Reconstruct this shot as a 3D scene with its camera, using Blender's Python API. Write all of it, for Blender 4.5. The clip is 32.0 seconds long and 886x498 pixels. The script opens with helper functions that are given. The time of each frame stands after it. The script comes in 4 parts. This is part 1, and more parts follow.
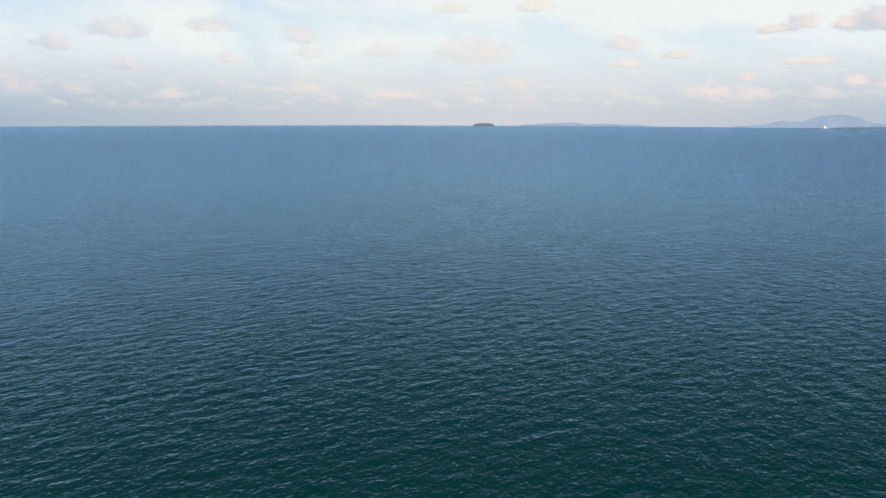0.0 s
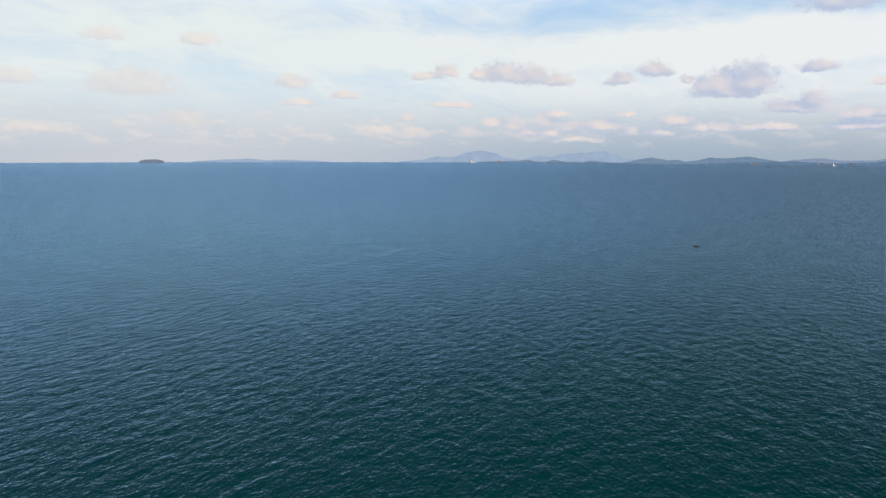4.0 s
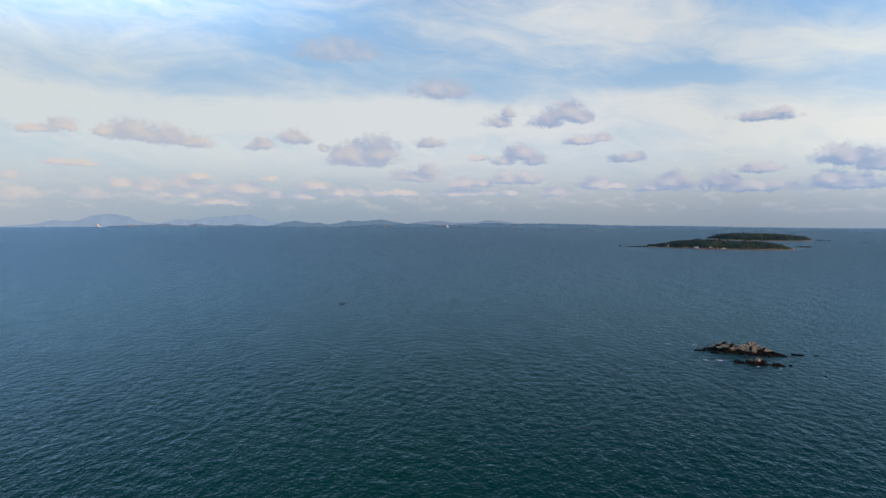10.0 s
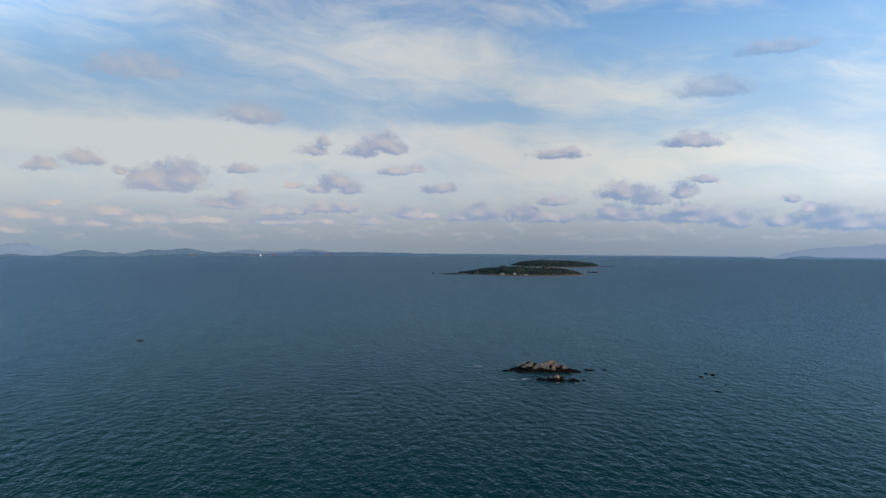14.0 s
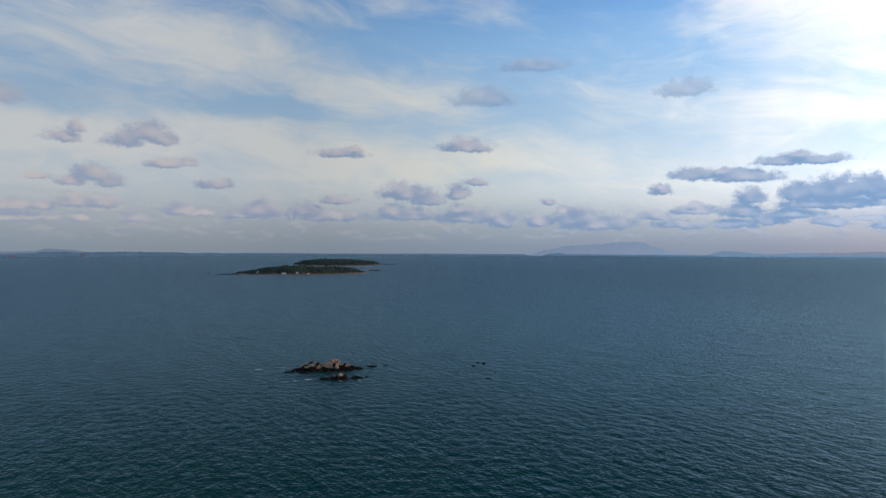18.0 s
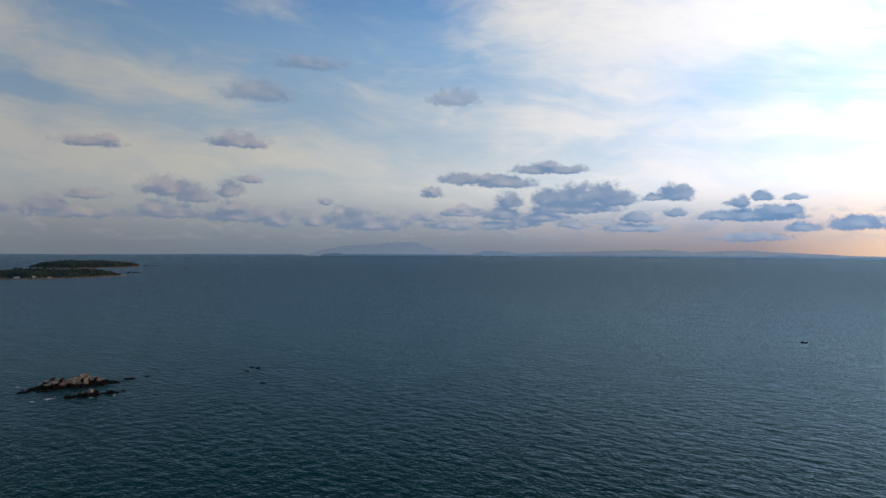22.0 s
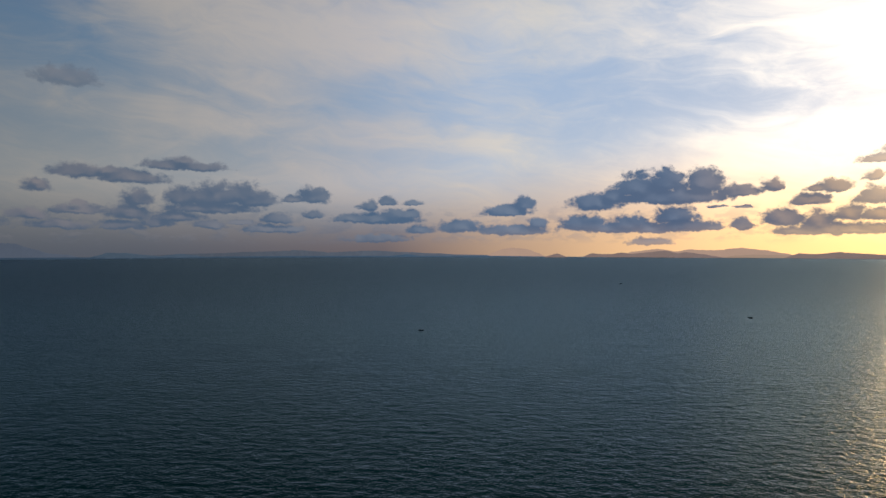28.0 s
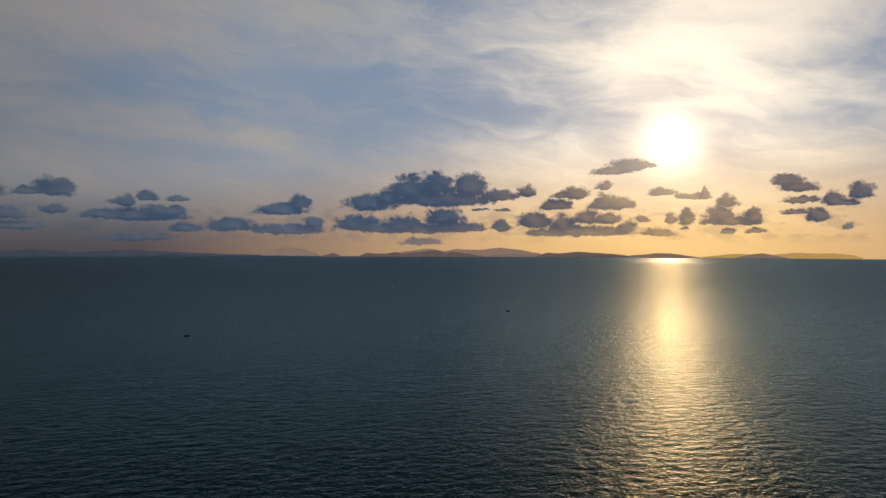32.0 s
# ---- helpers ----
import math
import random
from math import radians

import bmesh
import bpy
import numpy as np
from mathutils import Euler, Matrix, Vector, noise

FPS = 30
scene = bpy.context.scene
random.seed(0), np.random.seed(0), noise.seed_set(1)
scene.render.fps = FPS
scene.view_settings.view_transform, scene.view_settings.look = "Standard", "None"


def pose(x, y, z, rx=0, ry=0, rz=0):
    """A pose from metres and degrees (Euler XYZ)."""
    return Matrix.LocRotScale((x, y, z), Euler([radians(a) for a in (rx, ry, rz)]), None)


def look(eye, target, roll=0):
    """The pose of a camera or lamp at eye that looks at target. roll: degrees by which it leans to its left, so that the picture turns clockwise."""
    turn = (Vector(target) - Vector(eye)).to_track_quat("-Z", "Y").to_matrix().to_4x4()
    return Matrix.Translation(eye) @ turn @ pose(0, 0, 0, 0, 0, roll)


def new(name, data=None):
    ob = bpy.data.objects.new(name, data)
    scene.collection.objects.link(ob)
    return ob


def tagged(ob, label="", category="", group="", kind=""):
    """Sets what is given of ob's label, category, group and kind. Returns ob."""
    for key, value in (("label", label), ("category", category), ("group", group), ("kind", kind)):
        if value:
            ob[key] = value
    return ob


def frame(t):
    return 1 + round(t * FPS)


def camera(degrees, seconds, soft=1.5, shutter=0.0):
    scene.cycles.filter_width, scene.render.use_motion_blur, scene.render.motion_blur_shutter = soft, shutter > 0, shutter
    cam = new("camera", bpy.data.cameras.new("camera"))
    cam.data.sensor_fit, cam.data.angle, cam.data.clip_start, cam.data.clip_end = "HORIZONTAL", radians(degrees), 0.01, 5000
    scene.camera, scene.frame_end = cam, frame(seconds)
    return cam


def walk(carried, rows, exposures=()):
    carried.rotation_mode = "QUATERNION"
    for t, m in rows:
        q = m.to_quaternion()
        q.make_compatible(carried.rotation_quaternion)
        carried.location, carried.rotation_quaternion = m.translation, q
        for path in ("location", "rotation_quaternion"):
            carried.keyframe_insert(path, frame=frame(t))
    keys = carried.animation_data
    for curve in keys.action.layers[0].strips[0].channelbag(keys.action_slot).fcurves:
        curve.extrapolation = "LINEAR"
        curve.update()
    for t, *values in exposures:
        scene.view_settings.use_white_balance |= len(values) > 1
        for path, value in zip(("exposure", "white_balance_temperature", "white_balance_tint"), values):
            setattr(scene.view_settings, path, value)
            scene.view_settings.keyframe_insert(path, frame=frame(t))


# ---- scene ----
# The drone hovers in one place 80 m over the sea and turns to its right.
# Rows: seconds, heading clockwise from +Y, tilt and lean, in degrees.
EYE_HEIGHT = 80.0
SEA_RADIUS = 4985.0
DIP = math.degrees(math.atan(EYE_HEIGHT / SEA_RADIUS))
PATH = [
    (0.0, 0.00, -11.82, 0.14),
    (0.5, 3.48, -11.51, 0.16),
    (1.0, 6.92, -11.25, 0.18),
    (1.5, 10.36, -10.98, 0.18),
    (2.0, 13.79, -10.54, 0.20),
    (2.5, 17.26, -10.10, 0.20),
    (3.0, 20.73, -9.62, 0.21),
    (3.5, 24.24, -9.13, 0.20),
    (4.0, 27.82, -8.62, 0.21),
    (4.5, 31.43, -8.14, 0.26),
    (6.5, 43.89, -6.14, 0.26),
    (7.0, 45.99, -5.69, 0.28),
    (7.5, 48.12, -5.25, 0.28),
    (8.0, 50.22, -4.76, 0.28),
    (8.5, 52.38, -4.31, 0.26),
    (9.0, 54.49, -3.83, 0.24),
    (9.5, 56.58, -3.36, 0.23),
    (10.0, 58.58, -2.90, 0.23),
    (10.5, 60.51, -2.51, 0.23),
    (11.0, 62.53, -2.11, 0.23),
    (11.5, 64.54, -1.72, 0.23),
    (12.0, 66.55, -1.33, 0.23),
    (12.5, 68.59, -0.94, 0.22),
    (13.0, 70.65, -0.54, 0.22),
    (13.5, 72.75, -0.30, 0.24),
    (14.0, 74.87, -0.28, 0.24),
    (14.5, 77.00, -0.28, 0.20),
    (16.5, 86.17, -0.36, 0.15),
    (17.0, 88.84, -0.34, 0.15),
    (17.5, 91.50, -0.36, 0.15),
    (18.0, 94.10, -0.34, 0.13),
    (18.5, 96.46, -0.34, 0.10),
    (19.0, 98.81, -0.31, 0.04),
    (19.5, 101.16, -0.32, 0.12),
    (20.0, 103.54, -0.33, 0.15),
    (20.5, 106.00, -0.33, 0.18),
    (21.0, 108.50, -0.32, 0.19),
    (21.5, 111.19, -0.28, 0.19),
    (22.0, 113.82, -0.30, 0.18),
    (22.5, 116.53, -0.29, 0.17),
    (23.0, 119.21, -0.28, 0.14),
    (23.5, 121.89, -0.23, 0.13),
    (24.0, 124.58, -0.23, 0.13),
    (24.5, 127.24, -0.21, 0.15),
    (26.5, 137.13, -0.14, -0.01),
    (27.0, 139.71, -0.15, -0.03),
    (27.5, 142.41, -0.19, -0.06),
    (28.0, 145.20, -0.20, -0.08),
    (28.5, 147.95, -0.22, -0.08),
    (29.0, 150.70, -0.23, -0.06),
    (29.5, 153.26, -0.26, -0.05),
    (30.0, 155.89, -0.28, -0.05),
    (30.5, 158.23, -0.29, -0.05),
    (31.0, 160.46, -0.31, -0.05),
    (31.5, 162.76, -0.29, -0.02),
    (32.0, 165.03, -0.24, 0.08),
]
cam = camera(69.3, 32.0, soft=1.5)
walk(
    cam,
    [(t, pose(0, 0, EYE_HEIGHT, 90 + tilt, 0, -heading) @ pose(0, 0, 0, 0, 0, lean)) for t, heading, tilt, lean in PATH],
    exposures=[(0, 2.10, 6660, 10), (4, 2.00, 6500, 10), (9, 1.78, 6350, 9), (14, 1.50, 6320, 9), (19, 1.25, 6400, 9), (24, 0.60, 6800, 11), (28, -0.20, 6880, 12), (32, -1.02, 6750, 12)],
)

# ---- world, sun ----
SUN_AZ, SUN_EL = 184.5, 9.46 - DIP
CENTRE_AZ = 82.0


def heading_vec(az, el=0.0):
    a, e = radians(az), radians(el)
    return Vector((math.sin(a) * math.cos(e), math.cos(a) * math.cos(e), math.sin(e)))


world = bpy.data.worlds.new("world")
scene.world = world
world.use_nodes = True
wt = world.node_tree
wt.nodes.clear()


class Graph:
    """Short forms for node sockets in one tree."""

    def __init__(self, tree):
        self.tree = tree

    def node(self, kind, **props):
        n = self.tree.nodes.new(kind)
        for k, v in props.items():
            setattr(n, k, v)
        return n

    def put(self, socket, value):
        if isinstance(value, bpy.types.NodeSocket):
            self.tree.links.new(value, socket)
        else:
            socket.default_value = value

    def math(self, op, *args, clamp=False):
        n = self.node("ShaderNodeMath", operation=op, use_clamp=clamp)
        for s, a in zip(n.inputs, args):
            self.put(s, a)
        return n.outputs[0]

    def vec(self, op, *args):
        n = self.node("ShaderNodeVectorMath", operation=op)
        for s, a in zip(n.inputs, args):
            self.put(s, a)
        return n.outputs["Value"] if op in ("LENGTH", "DOT_PRODUCT", "DISTANCE") else n.outputs[0]

    def ramp(self, x, a, b, c=0.0, d=1.0, smooth=True):
        n = self.node("ShaderNodeMapRange", interpolation_type="SMOOTHSTEP" if smooth else "LINEAR")
        for s, v in zip(n.inputs, (x, a, b, c, d)):
            self.put(s, v)
        return n.outputs[0]

    def mix(self, f, a, b, blend="MIX"):
        n = self.node("ShaderNodeMix", data_type="RGBA", blend_type=blend)
        n.clamp_factor = True
        self.put(n.inputs[0], f)
        for s, v in zip(n.inputs[6:8], (a, b)):
            self.put(s, (*v, 1) if isinstance(v, tuple) and len(v) == 3 else v)
        return n.outputs[2]

    def noise(self, vector, scale, detail=2.0, rough=0.5, distort=0.0, dims="3D"):
        n = self.node("ShaderNodeTexNoise", noise_dimensions=dims)
        self.put(n.inputs["Vector"], vector)
        for k, v in (("Scale", scale), ("Detail", detail), ("Roughness", rough), ("Distortion", distort)):
            n.inputs[k].default_value = v
        return n

    def combine(self, x, y, z=0.0):
        n = self.node("ShaderNodeCombineXYZ")
        for s, v in zip(n.inputs, (x, y, z)):
            self.put(s, v)
        return n.outputs[0]

    def colours(self, x, stops):
        n = self.node("ShaderNodeValToRGB")
        self.put(n.inputs[0], x)
        el = n.color_ramp.elements
        el.remove(el[1])
        el[0].position, el[0].color = stops[0][0], (*stops[0][1], 1)
        for p, c in stops[1:]:
            el.new(p).color = (*c, 1)
        return n.outputs[0]


def srgb(r, g, b):
    return tuple((v / 255 / 12.92) if v <= 10 else ((v / 255 + 0.055) / 1.055) ** 2.4 for v in (r, g, b))


W = Graph(wt)
direction = W.node("ShaderNodeTexCoord").outputs["Generated"]
xyz = W.node("ShaderNodeSeparateXYZ")
W.put(xyz.inputs[0], direction)
ca, sa = math.cos(radians(CENTRE_AZ)), math.sin(radians(CENTRE_AZ))
side = W.vec("DOT_PRODUCT", direction, (ca, -sa, 0))
ahead = W.vec("DOT_PRODUCT", direction, (sa, ca, 0))
U = W.math("MULTIPLY", W.math("ARCTAN2", side, ahead), 57.29578)       # degrees right of the centre
V = W.math("ADD", W.math("MULTIPLY", W.math("ARCSINE", xyz.outputs[2]), 57.29578), DIP)  # degrees over the sea's edge
sky_at = W.combine(U, V)

sky = W.node("ShaderNodeTexSky", sky_type="NISHITA", sun_disc=False)
sky.sun_elevation, sky.sun_rotation = radians(SUN_EL), radians(SUN_AZ)
sky.air_density, sky.dust_density, sky.ozone_density = 1.0, 0.5, 2.0

away = W.math("MULTIPLY", W.math("ARCCOSINE", W.vec("DOT_PRODUCT", direction, tuple(heading_vec(SUN_AZ, SUN_EL)))), 57.29578)
to_sun = W.ramp(away, 185, 8, smooth=False)            # 0 away from the sun, 1 next to it

# the whole sky brightens towards the sun
SUNWARD = (101.0, 35.0, 1.45)          # from and to which angle off the sun, and by how many stops
sunward = W.math("POWER", 2.0, W.ramp(away, *SUNWARD[:2], 0.0, SUNWARD[2], smooth=False))
sunward = W.math("MULTIPLY_ADD", W.math("SUBTRACT", sunward, 1.0), W.math("MAXIMUM", W.ramp(V, 34, 20, 0.0, 1.0), W.ramp(away, 60, 32, 0.0, 0.8)), 1.0)

# high thin veil: wind-drawn streaks, nearly level with the horizon, and a few broad sheets
drift = W.vec("MULTIPLY", W.vec("SUBTRACT", W.noise(W.vec("MULTIPLY", sky_at, (0.6, 1.0, 1.0)), 0.11, 3.0, 0.5).outputs["Color"], (0.5, 0.5, 0.5)), (9, 6, 0))
turned = W.node("ShaderNodeMapping")
W.put(turned.inputs[0], W.vec("ADD", sky_at, drift))
turned.inputs["Rotation"].default_value = (0, 0, radians(7))
streaks = W.noise(W.vec("MULTIPLY", turned.outputs[0], (0.055, 0.19, 1.0)), 1.0, 6.0, 0.58, 0.5).outputs[0]
wisps = W.noise(W.vec("MULTIPLY", turned.outputs[0], (0.17, 0.62, 1.0)), 1.0, 6.0, 0.64, 0.8).outputs[0]
veil_warp = W.vec("MULTIPLY", W.vec("SUBTRACT", W.noise(sky_at, 0.09, 3.0, 0.55).outputs["Color"], (0.5, 0.5, 0.5)), (14, 5, 0))
veil_at = W.vec("ADD", sky_at, veil_warp)
sheets = [0.0]


def sheet(az, el, half_width, half_height, amount):
    """A broad sheet of thin high cloud (or, with a negative amount, a clear gap)."""
    q = W.vec("MULTIPLY_ADD", veil_at, (1 / half_width, 1 / half_height, 0), (-(az - CENTRE_AZ) / half_width, -el / half_height, 0))
    sheets[0] = W.math("MULTIPLY_ADD", W.ramp(W.vec("LENGTH", q), 1.25, 0.2), amount, sheets[0])


# a bright bank over the far coast with a clean upper edge, blue gaps above it, then the great sheet before the sun
sheet(30, 9.6, 34, 2.2, 0.5)
sheet(62, 9.6, 24, 2.0, 0.6)
sheet(92, 8.4, 16, 2.0, 0.4)
sheet(0, 12.0, 40, 5.0, 0.35)
sheet(72, 17.0, 13, 3.4, 0.5)
sheet(88, 14.0, 9, 1.8, 0.4)
sheet(46, 15.0, 14, 3.2, -0.25)
sheet(79, 12.0, 8, 1.2, -0.5)
sheet(90, 18.5, 10, 2.4, -0.4)
sheet(106, 18.0, 13, 6.0, -0.38)
sheet(103, 12.5, 10, 1.8, -0.2)
sheet(127, 13.0, 8, 3.4, 0.5)
sheet(112, 9.5, 8, 2.6, -0.3)
sheet(132, 19.5, 18, 5.5, 0.6)
sheet(140, 10.8, 16, 1.6, 0.35)
sheet(143, 15.2, 14, 1.7, -0.15)
sheet(155, 14.0, 10, 3.2, -0.25)
sheet(150, 21.5, 14, 2.6, 0.45)
sheet(160, 18.0, 9, 1.3, 0.25)
sheet(166, 12.0, 9, 2.4, -0.15)
sheet(190, 19.0, 15, 6.0, 0.6)
sheet(196, 12.5, 9, 2.0, 0.25)
fibres = W.math("MULTIPLY_ADD", streaks, 0.62, W.math("MULTIPLY", wisps, 0.38))
veil = W.ramp(W.math("MULTIPLY_ADD", fibres, 1.9, W.math("MULTIPLY", sheets[0], 0.75)), 0.6, 1.6)
veil = W.math("ADD", veil, W.ramp(V, 14, 5, 0.0, 0.40))
veil = W.math("MULTIPLY", W.math("ADD", veil, 0.04), W.ramp(W.math("ADD", W.math("ADD", V, W.ramp(U, -36, -72, 0.0, -8.0)), W.ramp(away, 62, 28, 0.0, -15.0)), 33, 20, 0.03, 1.0), clamp=True)

# low cumulus: each cloud a warped mound in the sky's own degrees
billow = W.noise(sky_at, 0.5, 2.0, 0.5)
rough_edge = W.noise(sky_at, 2.4, 3.0, 0.55)
warp = W.vec("ADD", W.vec("MULTIPLY", W.vec("SUBTRACT", billow.outputs["Color"], (0.5, 0.5, 0.5)), (1.2, 0.5, 0)),
             W.vec("MULTIPLY", W.vec("SUBTRACT", rough_edge.outputs["Color"], (0.5, 0.5, 0.5)), (0.35, 0.3, 0)))
cloud_at = W.vec("ADD", sky_at, warp)
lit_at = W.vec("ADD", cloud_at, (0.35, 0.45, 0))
puffs_all = []


def cloud(*puffs):
    """One low cloud out of rounded puffs: heading, height over the sea's edge and half sizes of each, in degrees."""
    puffs_all.extend(puffs)


def cloud_bank(puffs):
    """A group of nodes that gives the distance, in puff sizes, from the nearest of these puffs."""
    tree = bpy.data.node_groups.new("cloud_bank", "ShaderNodeTree")
    tree.interface.new_socket("At", in_out="INPUT", socket_type="NodeSocketVector")
    tree.interface.new_socket("Mound", in_out="OUTPUT", socket_type="NodeSocketFloat")
    b = Graph(tree)
    at, mound = b.node("NodeGroupInput").outputs[0], None
    for az, el, half_width, half_height in puffs:
        k = (1 / (half_width * 1.02), 1 / (half_height * 1.25), 0)
        q = b.vec("MULTIPLY_ADD", at, k, (-(az - CENTRE_AZ) * k[0], -(el - 0.5 * half_height) * k[1], 0))
        q = b.vec("MAXIMUM", q, b.vec("MULTIPLY", q, (-1.0, -2.6, 1.0)))      # flat below, domed above
        d = b.vec("LENGTH", q)
        mound = d if mound is None else b.math("SMOOTH_MIN", mound, d, 0.42)
    b.put(b.node("NodeGroupOutput").inputs[0], mound)
    return tree


cloud((-25.8, 7.50, 2.15, 0.82))
cloud((-30.2, 6.25, 1.26, 0.68))
cloud((-19.2, 8.05, 1.93, 0.64))
cloud((-12.1, 7.46, 1.43, 0.80))
cloud((0.7, 9.81, 1.44, 0.53))
cloud((-5.3, 6.34, 1.44, 0.64))
cloud((2.4, 6.38, 3.39, 1.15))
cloud((-25.4, 4.87, 1.69, 0.59))
cloud((-33.2, 3.04, 1.89, 0.99))
cloud((-17.9, 5.51, 0.97, 0.44))
cloud((-11.3, 6.05, 1.03, 0.45))
cloud((-29.2, 3.06, 1.12, 0.50))
cloud((-22.6, 2.51, 1.68, 0.49))
cloud((-11.8, 3.15, 1.64, 0.51))
cloud((-4.2, 2.75, 2.20, 0.48))
cloud((7.7, 9.93, 1.40, 0.56))
cloud((15.0, 6.80, 1.40, 0.65))
cloud((19.2, 5.78, 1.09, 0.38))
cloud((15.4, 5.09, 1.30, 0.38))
cloud((6.3, 3.70, 1.72, 0.72))
cloud((21.9, 2.90, 1.72, 0.49))
cloud((49.4, 15.20, 3.57, 1.13))
cloud((58.3, 12.19, 2.37, 1.05))
cloud((97.6, 14.04, 2.78, 0.96))
cloud((114.7, 13.99, 2.22, 0.83))
cloud((102.1, 16.61, 2.77, 0.65))
cloud((28.0, 7.93, 1.03, 0.60), (26.4, 7.42, 1.39, 0.36))
cloud((33.1, 7.76, 2.04, 0.97), (35.2, 7.51, 1.87, 0.98), (37.3, 7.12, 1.44, 0.63), (31.1, 7.63, 1.31, 0.43))
cloud((28.5, 4.98, 1.88, 0.31))
cloud((24.6, 3.98, 0.72, 0.45))
cloud((42.8, 7.08, 1.07, 0.57))
cloud((45.6, 7.83, 1.36, 0.73))
cloud((50.2, 6.49, 1.62, 1.12), (52.7, 6.87, 2.04, 1.34), (51.5, 5.97, 2.99, 0.67))
cloud((48.2, 6.90, 0.66, 0.37))
cloud((57.3, 7.51, 1.15, 0.54))
cloud((56.2, 4.59, 2.25, 0.65), (57.3, 5.14, 0.96, 0.65))
cloud((47.3, 3.57, 1.54, 0.43))
cloud((30.0, 2.67, 1.29, 0.58), (32.2, 3.53, 0.89, 0.39), (33.9, 3.43, 0.96, 0.70))
cloud((36.7, 3.74, 1.24, 0.71), (37.9, 4.18, 1.09, 0.28))
cloud((39.1, 3.18, 1.23, 0.52), (41.6, 3.33, 1.91, 0.58), (43.4, 4.15, 0.90, 0.26))
cloud((35.3, 2.70, 1.12, 0.40), (37.2, 2.74, 1.06, 0.41))
cloud((43.9, 2.78, 0.83, 0.48), (46.1, 2.76, 1.11, 0.48))
cloud((50.6, 2.99, 0.97, 0.49), (54.0, 2.96, 2.33, 0.35), (49.2, 2.98, 1.07, 0.49))
cloud((24.8, 2.62, 1.64, 0.64))
cloud((39.4, 2.05, 2.24, 0.31))
cloud((64.4, 10.16, 0.68, 0.58), (63.4, 9.25, 1.41, 0.58))
cloud((67.8, 9.45, 1.54, 0.78), (69.3, 10.12, 1.57, 0.98), (70.5, 9.64, 1.17, 0.67))
cloud((70.7, 7.68, 1.35, 0.47), (72.5, 7.85, 0.77, 0.39))
cloud((74.6, 6.11, 1.41, 0.52))
cloud((65.4, 6.70, 1.40, 0.80), (66.7, 6.02, 1.13, 0.59), (64.0, 5.98, 0.98, 0.54))
cloud((61.7, 6.18, 0.96, 0.30))
cloud((64.0, 4.33, 1.68, 0.60), (66.1, 4.38, 1.48, 0.59), (60.2, 3.95, 1.59, 0.52), (62.1, 3.90, 0.88, 0.41))
cloud((60.5, 3.13, 2.60, 0.41), (64.5, 3.05, 0.98, 0.38))
cloud((68.4, 3.13, 1.22, 0.59))
cloud((71.8, 3.97, 1.35, 0.64), (73.3, 3.59, 1.15, 0.34))
cloud((85.1, 9.07, 2.31, 0.47), (86.2, 9.36, 1.05, 0.37))
cloud((96.2, 9.89, 2.26, 0.70), (95.4, 9.56, 1.38, 0.38))
cloud((76.2, 3.69, 1.09, 0.51), (78.3, 4.12, 1.52, 0.88), (77.4, 3.48, 2.06, 0.36))
cloud((82.1, 4.11, 1.22, 0.74), (84.5, 5.03, 1.51, 0.48), (84.4, 3.54, 3.01, 0.53), (80.7, 3.56, 0.45, 0.58))
cloud((90.7, 5.77, 2.23, 0.87), (92.6, 5.14, 1.70, 0.65), (95.4, 5.71, 1.16, 0.71), (97.0, 6.59, 1.32, 0.38))
cloud((91.0, 3.77, 2.86, 0.65), (89.8, 4.08, 1.40, 0.65))
cloud((96.2, 3.63, 2.90, 0.77), (95.6, 4.26, 1.38, 0.49))
cloud((99.6, 3.25, 1.43, 0.77), (102.7, 3.08, 1.32, 0.55))
cloud((105.9, 3.51, 1.79, 0.98), (107.6, 2.95, 3.07, 0.76))
cloud((104.7, 4.11, 0.71, 0.49))
cloud((103.2, 4.81, 0.60, 0.44))
cloud((112.8, 5.69, 0.91, 0.51), (112.7, 5.93, 0.47, 0.34))
cloud((115.8, 6.92, 2.15, 0.56), (119.2, 6.65, 2.71, 0.58), (117.6, 7.11, 1.20, 0.40))
cloud((122.1, 7.75, 1.84, 0.50), (123.2, 8.08, 0.87, 0.32), (124.5, 7.63, 2.24, 0.42))
cloud((123.0, 5.36, 1.35, 0.88), (125.6, 5.43, 2.39, 1.13), (127.8, 5.61, 1.74, 1.00), (128.9, 5.15, 1.69, 0.77), (125.2, 4.36, 3.64, 0.57))
cloud((133.8, 5.53, 1.32, 0.83), (132.2, 5.11, 1.08, 0.34))
cloud((112.3, 3.49, 1.30, 0.47), (114.3, 2.74, 2.19, 0.43))
cloud((115.6, 3.99, 1.85, 0.44), (115.6, 4.45, 0.48, 0.22))
cloud((119.7, 5.03, 1.29, 0.77), (119.0, 3.94, 1.54, 0.81), (118.6, 2.81, 1.64, 0.50))
cloud((122.5, 3.61, 1.85, 0.56), (121.3, 3.08, 1.28, 0.46))
cloud((125.2, 2.89, 1.30, 0.43), (127.9, 3.07, 0.97, 0.26))
cloud((130.7, 3.53, 1.14, 0.49), (130.0, 2.57, 2.26, 0.46), (131.9, 2.59, 1.32, 0.34))
cloud((140.3, 5.10, 0.65, 0.50), (138.7, 4.59, 0.95, 0.50), (139.7, 3.54, 3.39, 0.55), (137.2, 3.48, 1.79, 0.40), (141.7, 3.92, 1.89, 0.55))
